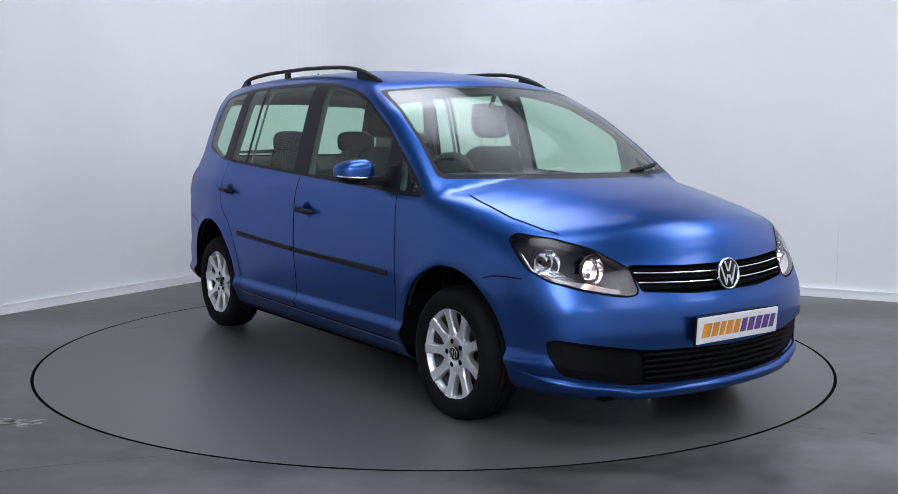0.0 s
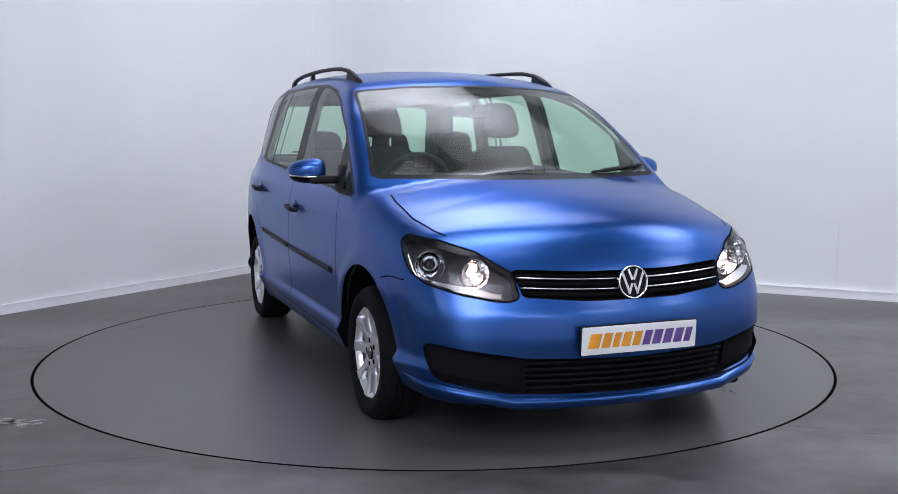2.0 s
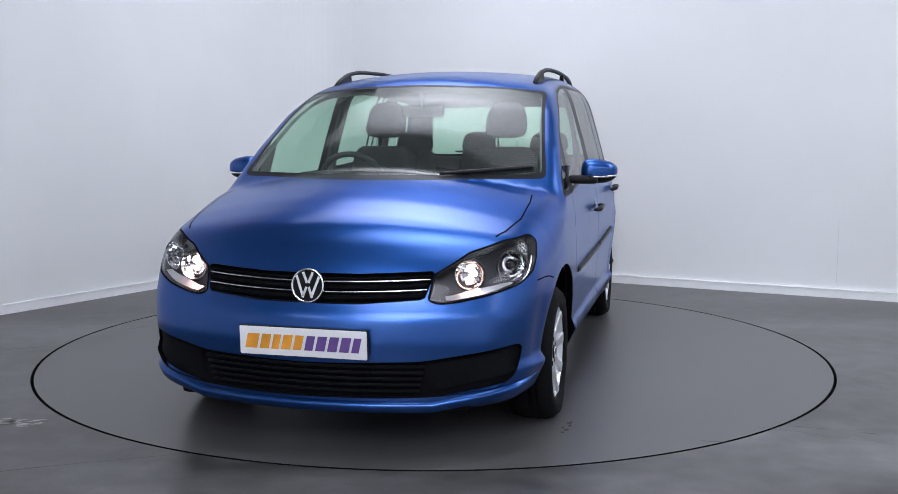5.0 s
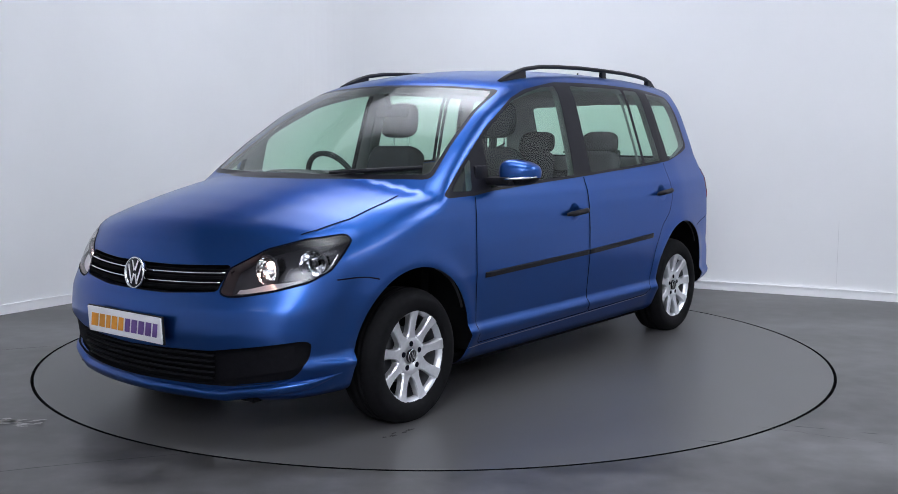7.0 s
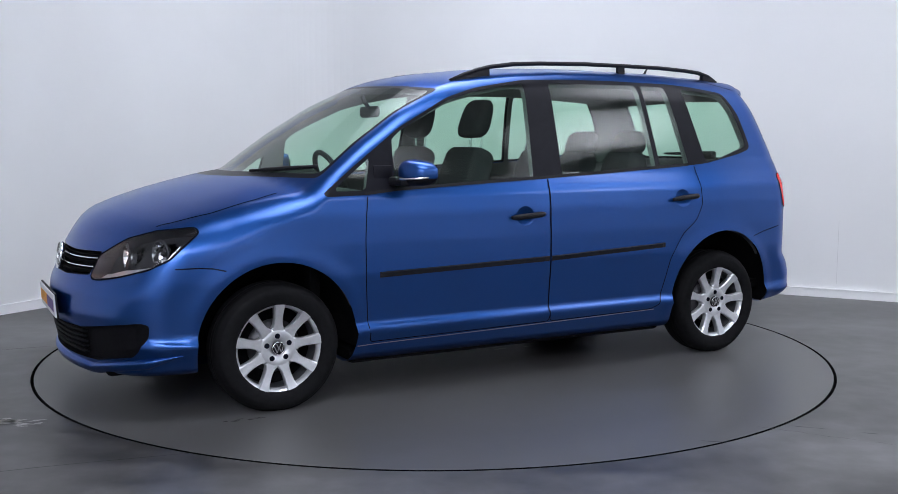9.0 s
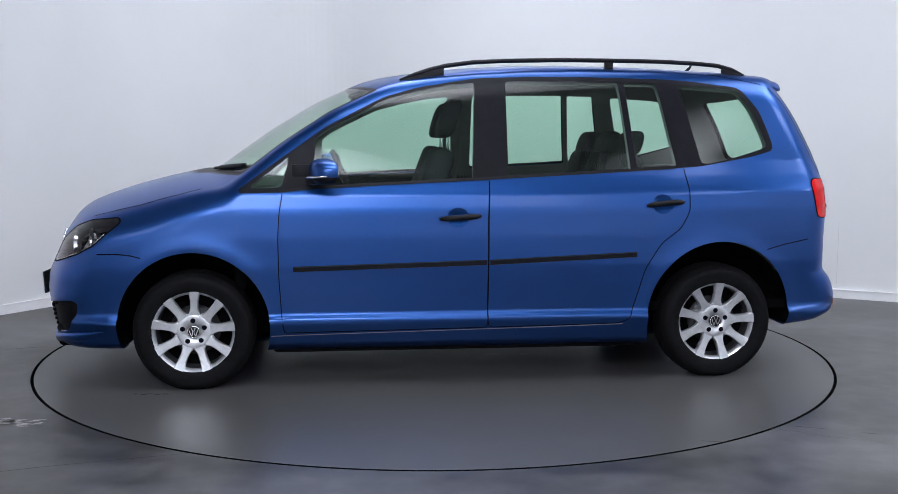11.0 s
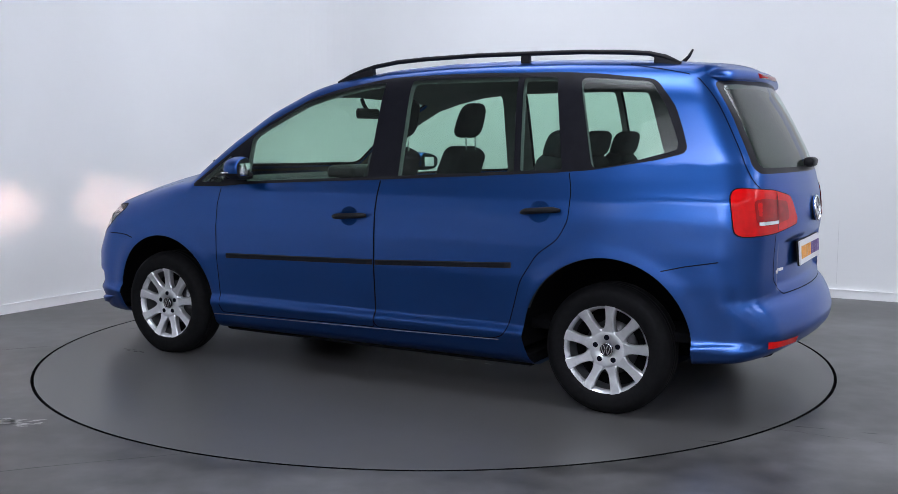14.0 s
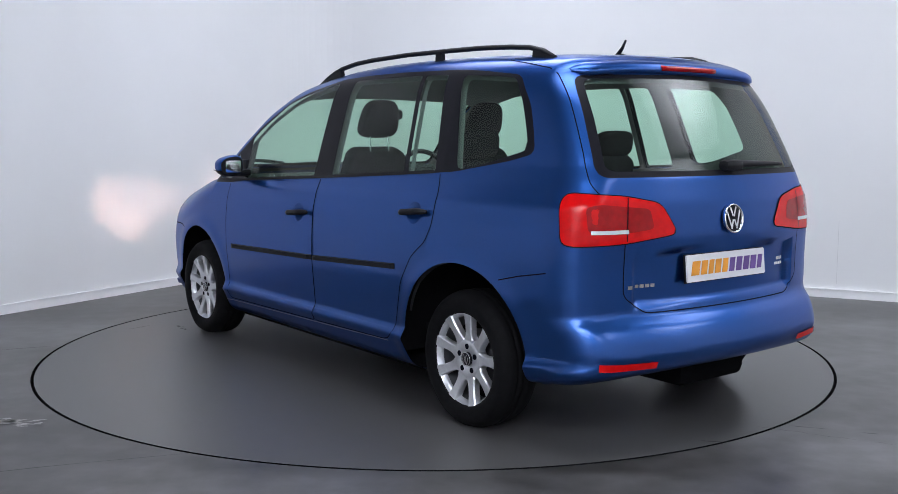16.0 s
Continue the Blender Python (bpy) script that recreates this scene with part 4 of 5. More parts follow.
# bumpers
bf = panel("front_bumper", "bumper_f", PAINT, car, "")
br = panel("rear_bumper", "bumper_r", PAINT, car, "")
for sgn in (1, -1):
    q = dense([(1.585, 0.655), (1.64, 0.668), (1.70, 0.673), (1.80, 0.672)], 0.02, False)
    ribbon("bumper_seam", on_side(q[:, 0], q[:, 1], sgn), 0.006, SEAM, bf, closed=False)
    q = dense([(-1.60, 0.665), (-1.70, 0.690), (-1.84, 0.715)], 0.02, False)
    ribbon("bumper_seam", on_side(q[:, 0], q[:, 1], sgn), 0.005, SEAM, br, closed=False)
    q = np.array([(y * sgn, 0.352 + 0.015 * (y - 0.45)) for y in np.linspace(0.47, 0.72, 16)])
    ribbon("reflector", on_end(q[:, 0], q[:, 1], -1), 0.030, RED, br, 0.004, False)

yc = np.linspace(-0.42, 0.42, 27)
sc = np.linspace(-1.135, -0.66, 22)
wing = lambda sg: on_corner(sc, 0.212 + 0.075 * ((sc + 1.135) / 0.475) ** 0.8, 1, sg)
Lp = np.concatenate([wing(-1)[::-1], on_end(yc, 0 * yc + 0.212, 1), wing(1)])
Ln = gradient(Lp) * np.array([1, 1, 0.0])
Ln /= np.linalg.norm(Ln, axis=1, keepdims=True)
fade = np.clip(np.minimum(np.arange(len(Lp)), np.arange(len(Lp))[::-1]) / 6, 0.1, 1)[:, None]
rows = [Lp + Ln * off * fade + np.array([0, 0, 1.0]) * dz * fade for off, dz in ((-0.012, 0.020), (0.006, 0.006), (0.016, -0.002), (0.017, -0.010), (0.008, -0.034), (-0.03, -0.046))]
k = len(Lp)
mesh_part("bumper_lip", np.concatenate(rows), [(r * k + i, r * k + i + 1, (r + 1) * k + i + 1, (r + 1) * k + i) for r in range(5) for i in range(k - 1)], PAINT, bf, "blue lip along the lower edge of the bumper")
V, F = SHELL.take("intake")
N = gradient(V)
inner = V - np.array([0.03, 0, 0])
intake = mesh_part("lower_intake", inner, F, MATTBLACK, bf, "black plastic lower intake")
q = dense(INTAKE)
rim = on_end(q[:, 0], q[:, 1], 1)
n = len(rim)
mesh_part("intake_rim", np.concatenate([rim + np.array([0.002, 0, 0]), rim - np.array([0.032, 0, 0])]), [(i, (i + 1) % n, n + (i + 1) % n, n + i) for i in range(n)], MATTBLACK, intake, "", True)
for k in range(5):
    z = 0.262 + 0.025 * k
    wide = 0.44 + 0.006 * k
    y = np.linspace(-wide, wide, 30)
    P = on_end(y, 0 * y + z, 1, -0.008)
    Vt, Ft = tube(P, 0.0085, 8, 0.7)
    mesh_part("intake_slat", Vt, Ft, MATTBLACK, intake)
for sgn in (1, -1):
    y = np.linspace(0.50, 0.77, 12)
    for zc, hh in ((0.335, 0.10),):
        bm = bmesh.new()
        cols = []
        for yy in y:
            lo_z = 0.262 + max(0, yy - 0.5) * 0.20
            hi_z = 0.372 + max(0, yy - 0.5) * 0.16
            p = on_end([yy * sgn, yy * sgn], [lo_z, hi_z], 1, -0.014)
            cols.append([bm.verts.new(v) for v in p])
        for a, b in zip(cols, cols[1:]):
            bm.faces.new((a[0], b[0], b[1], a[1]))
        part("intake_blank", bm, MATTBLACK, intake)

V, F = SHELL.take("grille")
grille = mesh_part("grille", V - np.array([0.035, 0, 0]), F, UNDER, car, "black grille with two bright strips")
q = dense(GRILLE)
rim = on_end(q[:, 0], q[:, 1], 1)
n = len(rim)
mesh_part("grille_rim", np.concatenate([rim + np.array([0.002, 0, 0]), rim - np.array([0.036, 0, 0])]), [(i, (i + 1) % n, n + (i + 1) % n, n + i) for i in range(n)], GLOSSBLACK, grille)
for z, mat, r in ((0.704, UNDER, 0.006), (0.690, CHROME, 0.0036), (0.672, UNDER, 0.010), (0.652, CHROME, 0.0036), (0.634, UNDER, 0.010)):
    w = np.interp(z, (0.62, 0.73), (0.45, 0.478))
    y = np.linspace(-w, w, 40)
    zz = z - 0.006 + 0.055 * y * y
    P = on_end(y, zz, 1, 0.0 if mat is CHROME else -0.012)
    Vt, Ft = tube(P, r, 8, 1.0)
    mesh_part("bright_strip" if mat is CHROME else "grille_bar", Vt, Ft, mat, grille, "thin chrome strip" if mat is CHROME else "")
emblem(grille, 1, 0.664, 0.068, 0.012)
plate(bf, 1, 0.455, -0.06)

# headlamps
for sgn, keep in ((1, left), (-1, right)):
    V, F = SHELL.take("headlamp", keep)
    N = gradient(V)
    House = V - N * 0.05 - np.array([0.03, 0, 0])
    mids = House[F].mean(1)
    open_f = np.ones(len(F), bool)
    for s_c, z_c, r in ((-0.995, 0.705, 0.058), (-0.795, 0.730, 0.058)):
        c = on_corner(s_c, z_c, 1, sgn)[0]
        d = np.array([1.0, 0.0 if s_c < -0.9 else sgn * 0.35, 0.0])
        d /= np.linalg.norm(d)
        w = mids - c
        open_f &= np.linalg.norm(w - (w @ d)[:, None] * d, axis=1) > r * 0.72
    lamp = mesh_part("headlamp", House, F[open_f], LAMPDARK, car, "clear headlamp with lit low beam")
    mesh_part("lens", V, F, LENS, lamp, "clear lens", True, N)
    q = dense(HEADLAMP)
    rim = on_corner(q[:, 0], q[:, 1], 1, sgn)
    n = len(rim)
    g = gradient(rim)
    mesh_part("lamp_rim", np.concatenate([rim, rim - g * 0.05 - np.array([0.03, 0, 0])]), [(i, (i + 1) % n, n + (i + 1) % n, n + i) for i in range(n)], LAMPDARK, lamp)
    ribbon("lamp_seam", rim, 0.008, SEAM, lamp)
    for s_c, z_c, r, lit in ((-0.995, 0.705, 0.058, True), (-0.795, 0.730, 0.058, False)):
        c = Vector(on_corner(s_c, z_c, 1, sgn)[0])
        d = Vector((1, sgn * (0.0 if lit else 0.35), 0.022 if lit else 0)).normalized()
        m = Matrix.Translation(c - d * 0.062) @ d.to_track_quat("Z", "Y").to_matrix().to_4x4()
        prof = [(0.016 if lit else 0.010, -0.042), (r * 0.40, -0.038), (r * 0.68, -0.026), (r * 0.88, -0.008), (r, 0.014), (r * 1.03, 0.015)]
        Vb, Fb = revolve(prof, 22)
        Vb = [m @ Vector((v[0], v[2], v[1])) for v in Vb]
        bowl = mesh_part("reflector_bowl", Vb, Fb, CHROME, lamp, "faceted chrome reflector", False)
        bm = bmesh.new()
        bmesh.ops.create_uvsphere(bm, u_segments=16, v_segments=10, radius=0.016 if lit else 0.014, matrix=m @ Matrix.Translation((0.0, 0.022 if lit else 0.0, -0.010)))
        part("bulb", bm, BULB if lit else LAMPDARK, bowl, "glowing bulb tip" if lit else "")
        if lit:
            # unseen tube and six discs added to shape the beam cast on the wall
            Vb, Fb = revolve([(0.0165, -0.041), (0.046, -0.12), (0.046, -0.205), (0.0, -0.206)], 28)
            mesh_part("beam_tube", [m @ Vector((v[0], v[2], v[1])) for v in Vb], Fb, UNDER, bowl, "hidden black tube added to narrow the beam")
            for ox, oy in ((-0.036, 0.002), (-0.026, -0.018), (-0.012, 0.020), (0.002, 0.014), (0.012, -0.014), (0.032, -0.002)):
                bm = bmesh.new()
                bmesh.ops.create_cone(bm, cap_ends=True, segments=16, radius1=0.0085, radius2=0.0085, depth=0.004, matrix=m @ Matrix.Translation((ox, oy, -0.195)))
                part("low_beam", bm, LOWBEAM, bowl, "hidden glowing disc added to feed the low beam", False)
        prof = [(r * 1.02, 0.010), (r * 1.10, 0.016), (r * 1.16, 0.006)]
        Vb, Fb = revolve(prof, 32)
        mesh_part("bezel", [m @ Vector((v[0], v[2], v[1])) for v in Vb], Fb, LAMPDARK, bowl)
    s = np.linspace(-1.085, -0.80, 14)
    zlo = np.interp(s, (-1.06, -0.933, -0.787), (0.622, 0.643, 0.680))
    P = np.concatenate([on_corner(s, zlo, 1, sgn, -0.018), on_corner(s, zlo + np.interp(s, (-1.08, -0.95, -0.8), (0.022, 0.030, 0.010)), 1, sgn, -0.042)])
    k = len(s)
    mesh_part("indicator", P, [(i, i + 1, k + i + 1, k + i) for i in range(k - 1)], ALLOY, lamp, "bright silvered indicator strip")
    s = np.linspace(-0.80, -0.668, 8)
    zo = np.interp(s, (-0.80, -0.72, -0.655), (0.655, 0.70, 0.79))
    Vt, Ft = tube(on_corner(s, zo, 1, sgn, -0.012), 0.006, 8)
    mesh_part("side_strip", Vt, Ft, CHROME, lamp)
    # tail lamps
    V, F = SHELL.take("taillamp", keep)
    N = gradient(V)
    tl = mesh_part("tail_lamp", V + N * 0.004, F, RED, car, "glossy red tail lamp", True, N)
    q = dense(TAILLAMP)
    ribbon("lamp_seam", on_corner(q[:, 0], q[:, 1], -1, sgn), 0.010, SEAM, tl)
    q = dense(rounded([(-1.14, 0.885), (-1.12, 0.965), (-0.93, 0.985), (-0.87, 0.975), (-0.88, 0.878), (-1.0, 0.868)], 0.02))
    P = on_corner(q[:, 0], q[:, 1], -1, sgn, 0.0062)
    cc = on_corner(q[:, 0].mean(), q[:, 1].mean(), -1, sgn, 0.0062)
    in2 = on_corner(q[:, 0].mean() + (q[:, 0] - q[:, 0].mean()) * 0.5, q[:, 1].mean() + (q[:, 1] - q[:, 1].mean()) * 0.5, -1, sgn, 0.0062)
    n = len(P)
    mesh_part("brake_field", np.concatenate([P, in2, cc]), [(i, (i + 1) % n, n + (i + 1) % n, n + i) for i in range(n)] + [(n + i, n + (i + 1) % n, 2 * n) for i in range(n)], REDDARK, tl, "dark red lamp field", True)
    s = np.linspace(-1.035, -0.89, 10)
    ribbon("reversing_strip", on_corner(s, 0 * s + 0.878, -1, sgn), 0.015, CHROME, tl, 0.009, False)
    zz = np.linspace(0.84, 1.01, 8)
    ribbon("lamp_joint", on_corner(0 * zz - 1.03, zz, -1, sgn), 0.005, SEAM, tl, 0.008, False)

# wipers on the screen
for k, (a, b) in enumerate((((0.30, 1.068), (0.70, 1.098)),)):
    t = np.linspace(0, 1, 14)
    P = on_end(a[0] + (b[0] - a[0]) * t, a[1] + (b[1] - a[1]) * t, 1, 0.010)
    Vt, Ft = tube(P, [0.007] * 3 + [0.011] * 8 + [0.009] * 3, 8)
    mesh_part("wiper", Vt, Ft, BLACK, car, "black windscreen wiper")

# underbody and wheel housings
under = new("underbody")
under.parent = car
tagged(under, "dark underbody and wheel housings")
part("floor_pan", box((0, 0, 0.185), (1.92, 1.56, 0.07), 0.02), UNDER, under)
part("front_pan", box((1.88, 0, 0.205), (0.36, 1.24, 0.06), 0.02), UNDER, under)
part("rear_pan", box((-1.78, 0, 0.30), (0.30, 1.0, 0.08), 0.02), UNDER, under)
part("axle_pan", box((1.36, 0, 0.30), (0.85, 0.98, 0.20), 0.02), UNDER, under)
part("axle_pan", box((-1.36, 0, 0.30), (0.85, 0.98, 0.16), 0.02), UNDER, under)
part("exhaust_box", box((-1.78, -0.12, 0.225), (0.32, 0.46, 0.13), 0.05), UNDER, under)
for ax, cz, rr in ((1.340, 0.300, 0.383), (-1.348, 0.316, 0.398)):
    for sgn in (1, -1):
        V, F = [], []
        angs = np.linspace(-0.14, math.pi + 0.14, 40)
        edge = on_side(ax + rr * 0.985 * np.cos(angs), np.maximum(cz + rr * np.sin(angs), 0.175), sgn)
        for i, a in enumerate(angs):
            yo = abs(edge[i][1]) - 0.004
            for y in (yo, yo - 0.03, 0.5):
                rad = rr if y == yo else rr + 0.02
                V.append((ax + rad * 0.985 * math.cos(a), sgn * y, cz + rad * math.sin(a)))
            V.append((ax, sgn * 0.5, cz))
        for i in range(len(angs) - 1):
            for k in range(3):
                F.append((4 * i + k, 4 * i + k + 1, 4 * i + 5 + k, 4 * i + 4 + k))
        mesh_part("wheel_housing", V, F, UNDER, under)


# ---- wheels ----
SPOKE = ((0.074, 0.0262), (0.084, 0.0296), (0.090, 0.0300), (0.094, 0.0272), (0.099, 0.0243), (0.107, 0.0218), (0.120, 0.0200), (0.140, 0.0198), (0.160, 0.0210), (0.180, 0.0235), (0.194, 0.0262), (0.204, 0.0285))


def wheel(cx, cy, cz, sgn, turn):
    root = new("wheel")
    root.parent = car
    root.matrix_basis = pose(cx, cy, cz, 0, 0, 0 if sgn > 0 else 180)
    tagged(root, "nine-spoke silver alloy wheel with black tyre")
    w = 0.0975
    prof = [(0.200, w - 0.016), (0.206, w - 0.006), (0.222, w + 0.000), (0.250, w + 0.004), (0.272, w + 0.001), (0.286, w - 0.010), (0.298, w - 0.022), (0.304, w - 0.036), (0.307, w - 0.05)]
    for y in (0.032, 0.0):
        prof += [(0.3085, y + 0.008), (0.3025, y + 0.005), (0.3025, y - 0.002), (0.3085, y - 0.005)]
    prof += [(0.307, -w + 0.05), (0.298, -w + 0.022), (0.272, -w - 0.001), (0.235, -w), (0.200, -w + 0.016)]
    prof = [(r - 0.006 if r > 0.28 else r, y) for r, y in prof]
    V, F = revolve(prof, 72)
    V = [(x, y * (1.0 + 0.10 * max(0.0, -z - 0.2) / 0.1), max(z, -cz - 0.0085)) for x, y, z in V]
    mesh_part("tyre", V, F, RUBBER, root, "black rubber tyre")
    face = w - 0.022
    prof = [(0.187, face - 0.020), (0.190, face - 0.006), (0.196, face + 0.002), (0.2015, face + 0.009), (0.2045, face + 0.012), (0.2075, face + 0.012), (0.2085, face + 0.004), (0.200, face - 0.022)]
    V, F = revolve(prof, 72)
    rim = mesh_part("rim", V, F, ALLOY, root, "silver alloy rim")
    rim.matrix_basis = pose(0, 0, 0, 0, turn, 0)
    V, F = revolve([(0.186, -w + 0.02), (0.184, 0.0), (0.187, face - 0.020)], 72)
    mesh_part("barrel", V, F, ALLOYDARK, rim, "shaded inner barrel")
    V, F = revolve([(0.184, face - 0.10), (0.05, face - 0.11), (0.01, face - 0.11)], 48)
    mesh_part("rim_back", V, F, UNDER, rim)
    V, F = revolve([(0.125, face - 0.085), (0.125, face - 0.07), (0.045, face - 0.07)], 48)
    mesh_part("brake_disc", V, F, DISC, rim)
    for k in range(9):
        a = 2 * math.pi * k / 9 + math.pi / 2 + 0.09
        ca, sa = math.cos(a), math.sin(a)
        V, F = [], []
        for r, hw in SPOKE:
            yf = face - 0.008 + 0.021 * (r / 0.200) ** 2
            for t, dy in ((-1.0, -0.034), (-1.0, -0.007), (-0.80, -0.0005), (0.80, -0.0005), (1.0, -0.007), (1.0, -0.034)):
                u = t * hw
                V.append((r * ca - u * sa, yf + dy, r * sa + u * ca))
        m = 6
        for i in range(len(SPOKE) - 1):
            for j in range(m):
                F.append((i * m + j, i * m + (j + 1) % m, (i + 1) * m + (j + 1) % m, (i + 1) * m + j))
        mesh_part("spoke", V, F, ALLOY, rim, "", False)
    V, F = revolve([(0.0905, face - 0.045), (0.0900, face - 0.010), (0.082, face - 0.0048), (0.070, face - 0.0050), (0.040, face - 0.003), (0.036, face - 0.010), (0.0, face - 0.010)], 48)
    mesh_part("hub", V, F, ALLOY, rim)
    V, F = revolve([(0.031, face - 0.012), (0.031, face - 0.001), (0.027, face + 0.003), (0.0, face + 0.004)], 32)
    mesh_part("hub_cap", V, F, GLOSSBLACK, rim, "dark hub cap with bright ring")
    V, F = revolve([(0.027, face + 0.0035), (0.029, face + 0.005), (0.031, face + 0.003)], 32)
    mesh_part("cap_ring", V, F, CHROME, rim)
    bm = bmesh.new()
    for x, z, ang, tall in ((-0.006, 0.012, -24, 0.020), (0.006, 0.012, 24, 0.020), (-0.016, -0.004, -18, 0.034), (-0.006, -0.010, 18, 0.022), (0.006, -0.010, -18, 0.022), (0.016, -0.004, 18, 0.034)):
        add_box(bm, (x, face + 0.0055, z), (0.0042, 0.003, tall), 0, Matrix.Rotation(radians(ang), 4, "Y"))
    part("cap_bars", bm, CHROME, rim, "", False)
    # solid black discs paint the shade of the five bolt recesses
    for k in range(5):
        a = 2 * math.pi * k / 5 + math.pi / 2
        bm = bmesh.new()
        add_cyl(bm, (0.056 * math.cos(a), face - 0.0060, 0.056 * math.sin(a)), (0, 1, 0), 0.0125, 0.006, 16)
        part("bolt_hole", bm, SEAM, rim, "", False)
    return root


wheel(FRONT_AXLE, 0.778, 0.281, 1, 3)
wheel(FRONT_AXLE, -0.778, 0.281, -1, 17)
wheel(REAR_AXLE, 0.752, 0.285, 1, 0)
wheel(REAR_AXLE, -0.752, 0.285, -1, 9)


# ---- cabin ----
def seat(x, y, wide, back_top, head, lean=20, base=0.50):
    root = new("seat")
    root.parent = car
    tagged(root, "dark grey fabric car seat with headrest")
    part("cushion", box((x + 0.25, y, base), (0.52, wide, 0.16), 0.06, pose(0, 0, 0, 0, -6, 0), 4), FABRIC, root)
    L = back_top - base
    m = pose(0, 0, 0, 0, -lean, 0)
    cx = x - math.tan(radians(lean)) * L * 0.5
    bm = bmesh.new()
    add_box(bm, (cx, y, base + L / 2), (0.13, wide, L), 0.05, m, 4)
    for v in bm.verts:
        t = (v.co.z - base) / L
        if t > 0.55:
            v.co.y = y + (v.co.y - y) * (1 - 0.42 * ((t - 0.55) / 0.45) ** 2)
    part("backrest", bm, FABRIC, root)
    hx, hz, hw, hh = x - math.tan(radians(lean)) * (L + head[1] / 2 + 0.01), back_top + head[2] + head[1] / 2, head[0], head[1]
    Vh, Fh = blob((hx + 0.02, y, hz + 0.006), (0.055, hw / 2, hh / 2 + 0.006), 0.6, 0.55, 32, 18, lambda p: (p[0] - p[2] * 0.30, p[1] * (0.92 - 1.3 * p[2]), p[2]))
    mesh_part("headrest", Vh, Fh, FABRIC, root)
    bm = bmesh.new()
    for s in (-1, 1):
        add_cyl(bm, (hx + 0.02, y + s * hw * 0.24, back_top - 0.01 + head[2] / 2), (0, 0, 1), 0.006, head[2] + 0.06, 10)
    part("headrest_post", bm, CHROME, root, "chrome headrest posts")
    return root


seat(0.30, 0.37, 0.50, 1.205, (0.25, 0.20, 0.035))
seat(0.27, -0.37, 0.50, 1.205, (0.25, 0.20, 0.035))
for y, w in ((0.47, 0.40), (0.0, 0.36), (-0.47, 0.40)):
    seat(-0.74, y, w, 1.175, (0.27, 0.13, -0.035), 18)

dash = part("dashboard", box((0.98, 0, 0.86), (0.40, 1.50, 0.26), 0.09, None, 4), DASH, car, "dark plastic dashboard")
part("dash_top", box((1.08, 0, 0.975), (0.28, 1.26, 0.06), 0.03, pose(0, 0, 0, 0, -3, 0), 3), DASH, dash)
part("instrument_hood", box((0.84, -0.37, 1.02), (0.22, 0.40, 0.09), 0.04, None, 3), DASH, dash)
part("firewall", box((1.12, 0, 0.72), (0.06, 1.5, 0.5), 0.02), UNDER, dash)
part("centre_console", box((0.62, 0, 0.62), (0.5, 0.26, 0.4), 0.05, None, 3), DASH, dash)
wheel_c = Vector((0.585, -0.37, 0.985))
m = Matrix.Translation(wheel_c) @ Vector((-1, 0, 0.45)).normalized().to_track_quat("Z", "Y").to_matrix().to_4x4()
ringp = [m @ Vector((0.185 * math.cos(a), 0.185 * math.sin(a), 0)) for a in np.linspace(0, 2 * math.pi, 41)]
Vs, Fs = tube(ringp, 0.016, 10, 1.0, (-1, 0.013, 0.45))
sw = mesh_part("steering_wheel", Vs, Fs, DASH, car, "dark three-spoke steering wheel")
bm = bmesh.new()
for a in (0, 180, 270):
    bmesh.ops.create_cube(bm, size=1, matrix=m @ pose(0, 0, -0.01, 0, 0, a) @ Matrix.Translation((0.09, 0, 0)) @ Matrix.Diagonal((0.18, 0.045, 0.02, 1)))
bmesh.ops.create_cone(bm, cap_ends=True, segments=24, radius1=0.07, radius2=0.06, depth=0.05, matrix=m @ Matrix.Translation((0, 0, -0.005)))
part("wheel_boss", bm, DASH, sw)
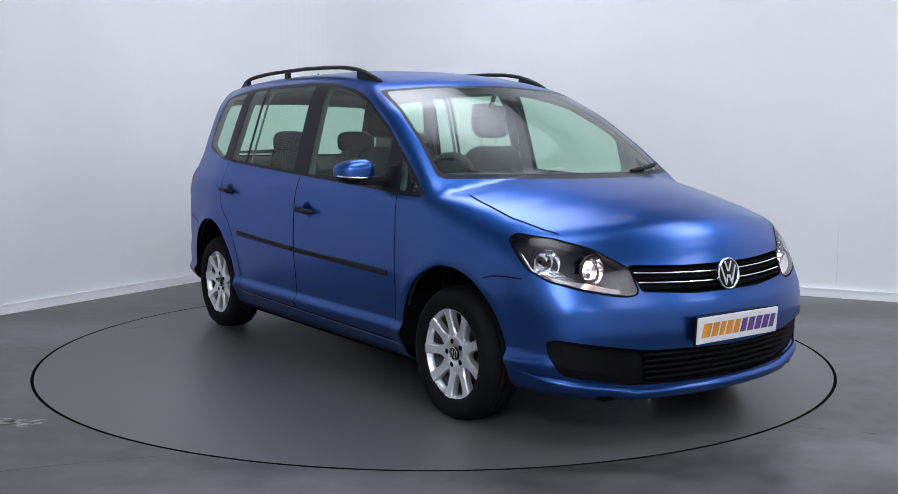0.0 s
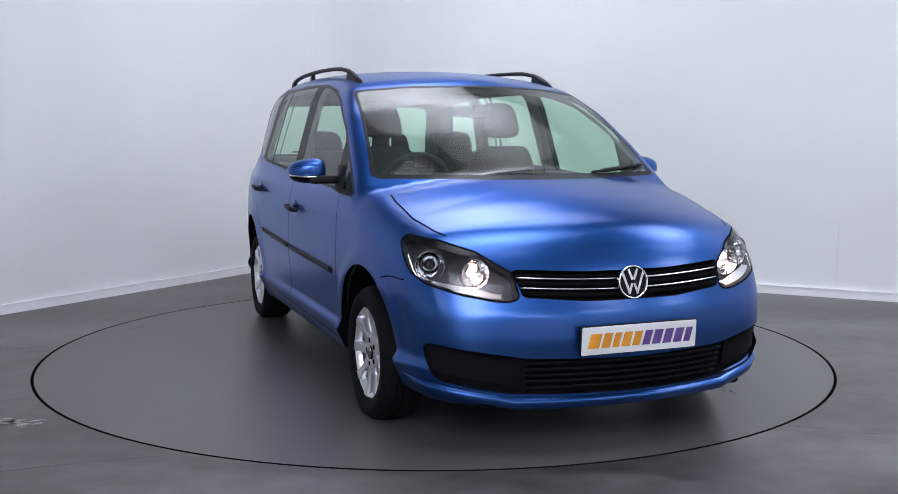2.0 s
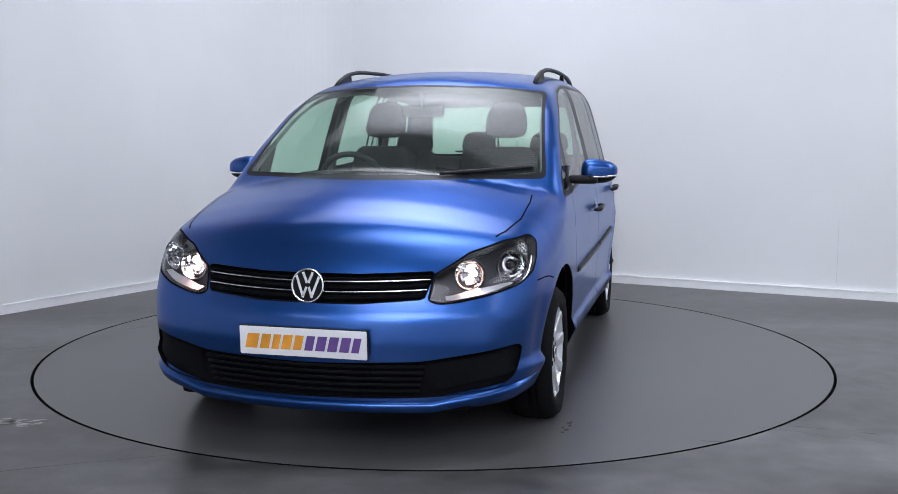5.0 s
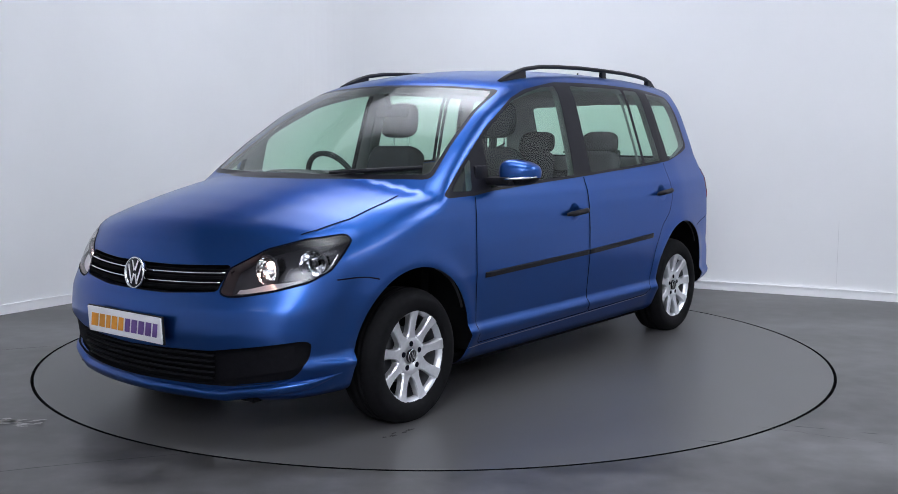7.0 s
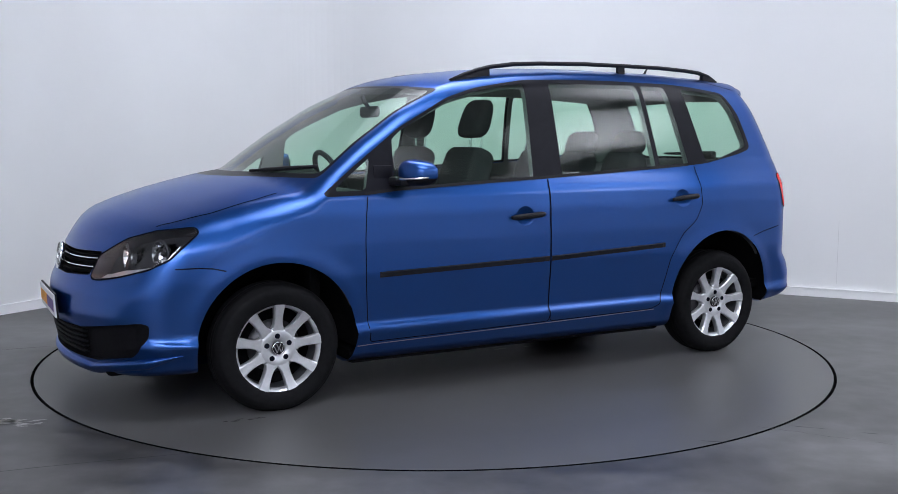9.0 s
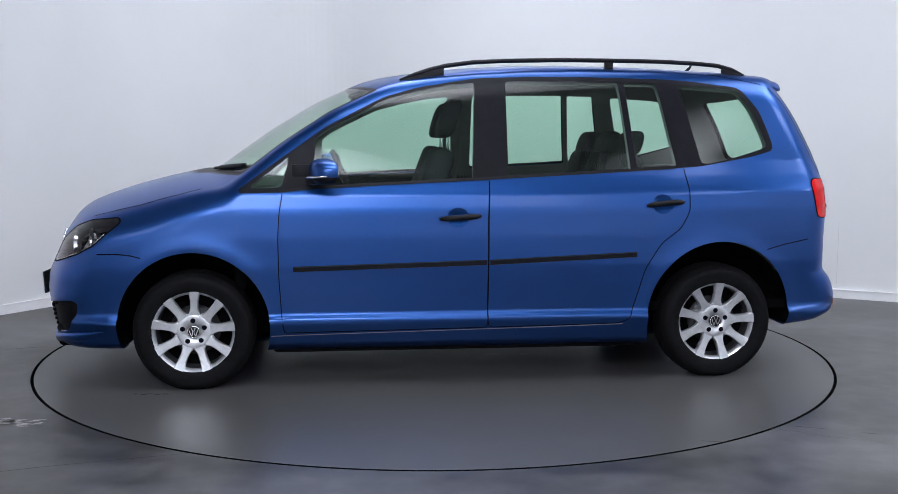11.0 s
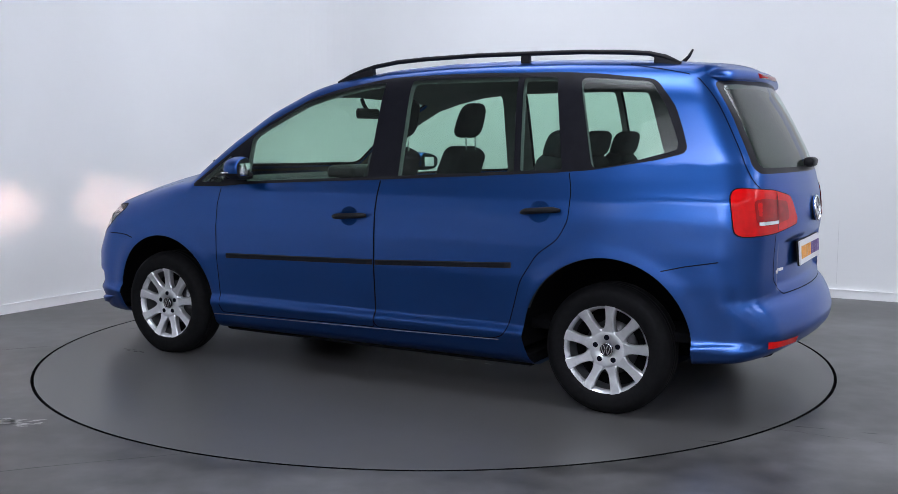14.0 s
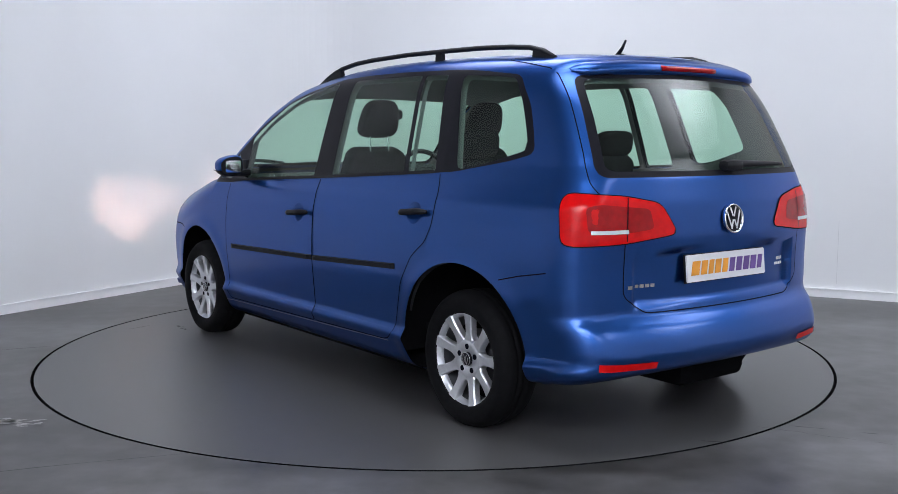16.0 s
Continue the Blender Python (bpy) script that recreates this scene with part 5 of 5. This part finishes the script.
im = part("rear_view_mirror", box((0.50, 0.0, 1.385), (0.03, 0.235, 0.062), 0.018, None, 3), DASH, car, "dark rear-view mirror")
Vt, Ft = tube([(0.50, 0, 1.40), (0.53, 0, 1.44), (0.545, 0, 1.475)], 0.012, 8)
mesh_part("mirror_stalk", Vt, Ft, DASH, im)
part("cabin_floor", box((-0.5, 0, 0.36), (2.9, 1.5, 0.05), 0.01), UNDER, car, "dark carpeted cabin floor")
part("boot_floor", box((-1.55, 0, 0.62), (0.75, 0.98, 0.05), 0.02), UNDER, car, "dark boot floor")
for sgn in (1, -1):
    part("boot_lining", box((-1.55, sgn * 0.66, 0.93), (0.75, 0.06, 0.28), 0.02), DOORLINING, car, "dark boot side lining")
    Vt, Ft = tube([(-0.165, sgn * 0.70, 1.46), (-0.15, sgn * 0.74, 1.25), (-0.13, sgn * 0.77, 0.95)], 0.02, 8, 0.5)
    mesh_part("seat_belt", Vt, Ft, LINING, car, "grey seat belt")

# ---- turning ----
ANGLES = ((0.0, -55.02), (0.5, -56.18), (1.0, -59.12), (1.5, -63.46), (2.0, -69.30), (2.5, -75.14), (3.0, -81.2), (3.5, -87.05), (4.0, -93.1), (4.5, -98.98), (5.0, -105.0), (5.5, -110.95),
          (6.25, -119.85), (7.0, -128.75), (7.5, -134.68), (8.0, -140.57), (8.5, -146.42), (9.0, -152.28), (9.75, -160.9), (10.5, -169.4), (11.25, -177.95), (11.5, -180.82), (12.0, -186.61),
          (12.5, -192.42), (13.0, -198.28), (13.5, -204.12), (14.0, -209.98), (14.5, -215.83), (15.0, -221.66), (15.5, -227.48), (16.0, -233.37))
OFFSET = Vector((0.0538, -0.0483, 0))


def motions():
    car_rows, disc_rows = [], []
    for t, a in ANGLES:
        r = Matrix.Rotation(radians(a), 4, "Z")
        car_rows.append((t, Matrix.Translation(r @ -OFFSET) @ Matrix.Translation((0, 0, 0.010)) @ r))
        disc_rows.append((t, r))
    walk(car, car_rows)
    walk(TABLETOP, disc_rows)


motions()
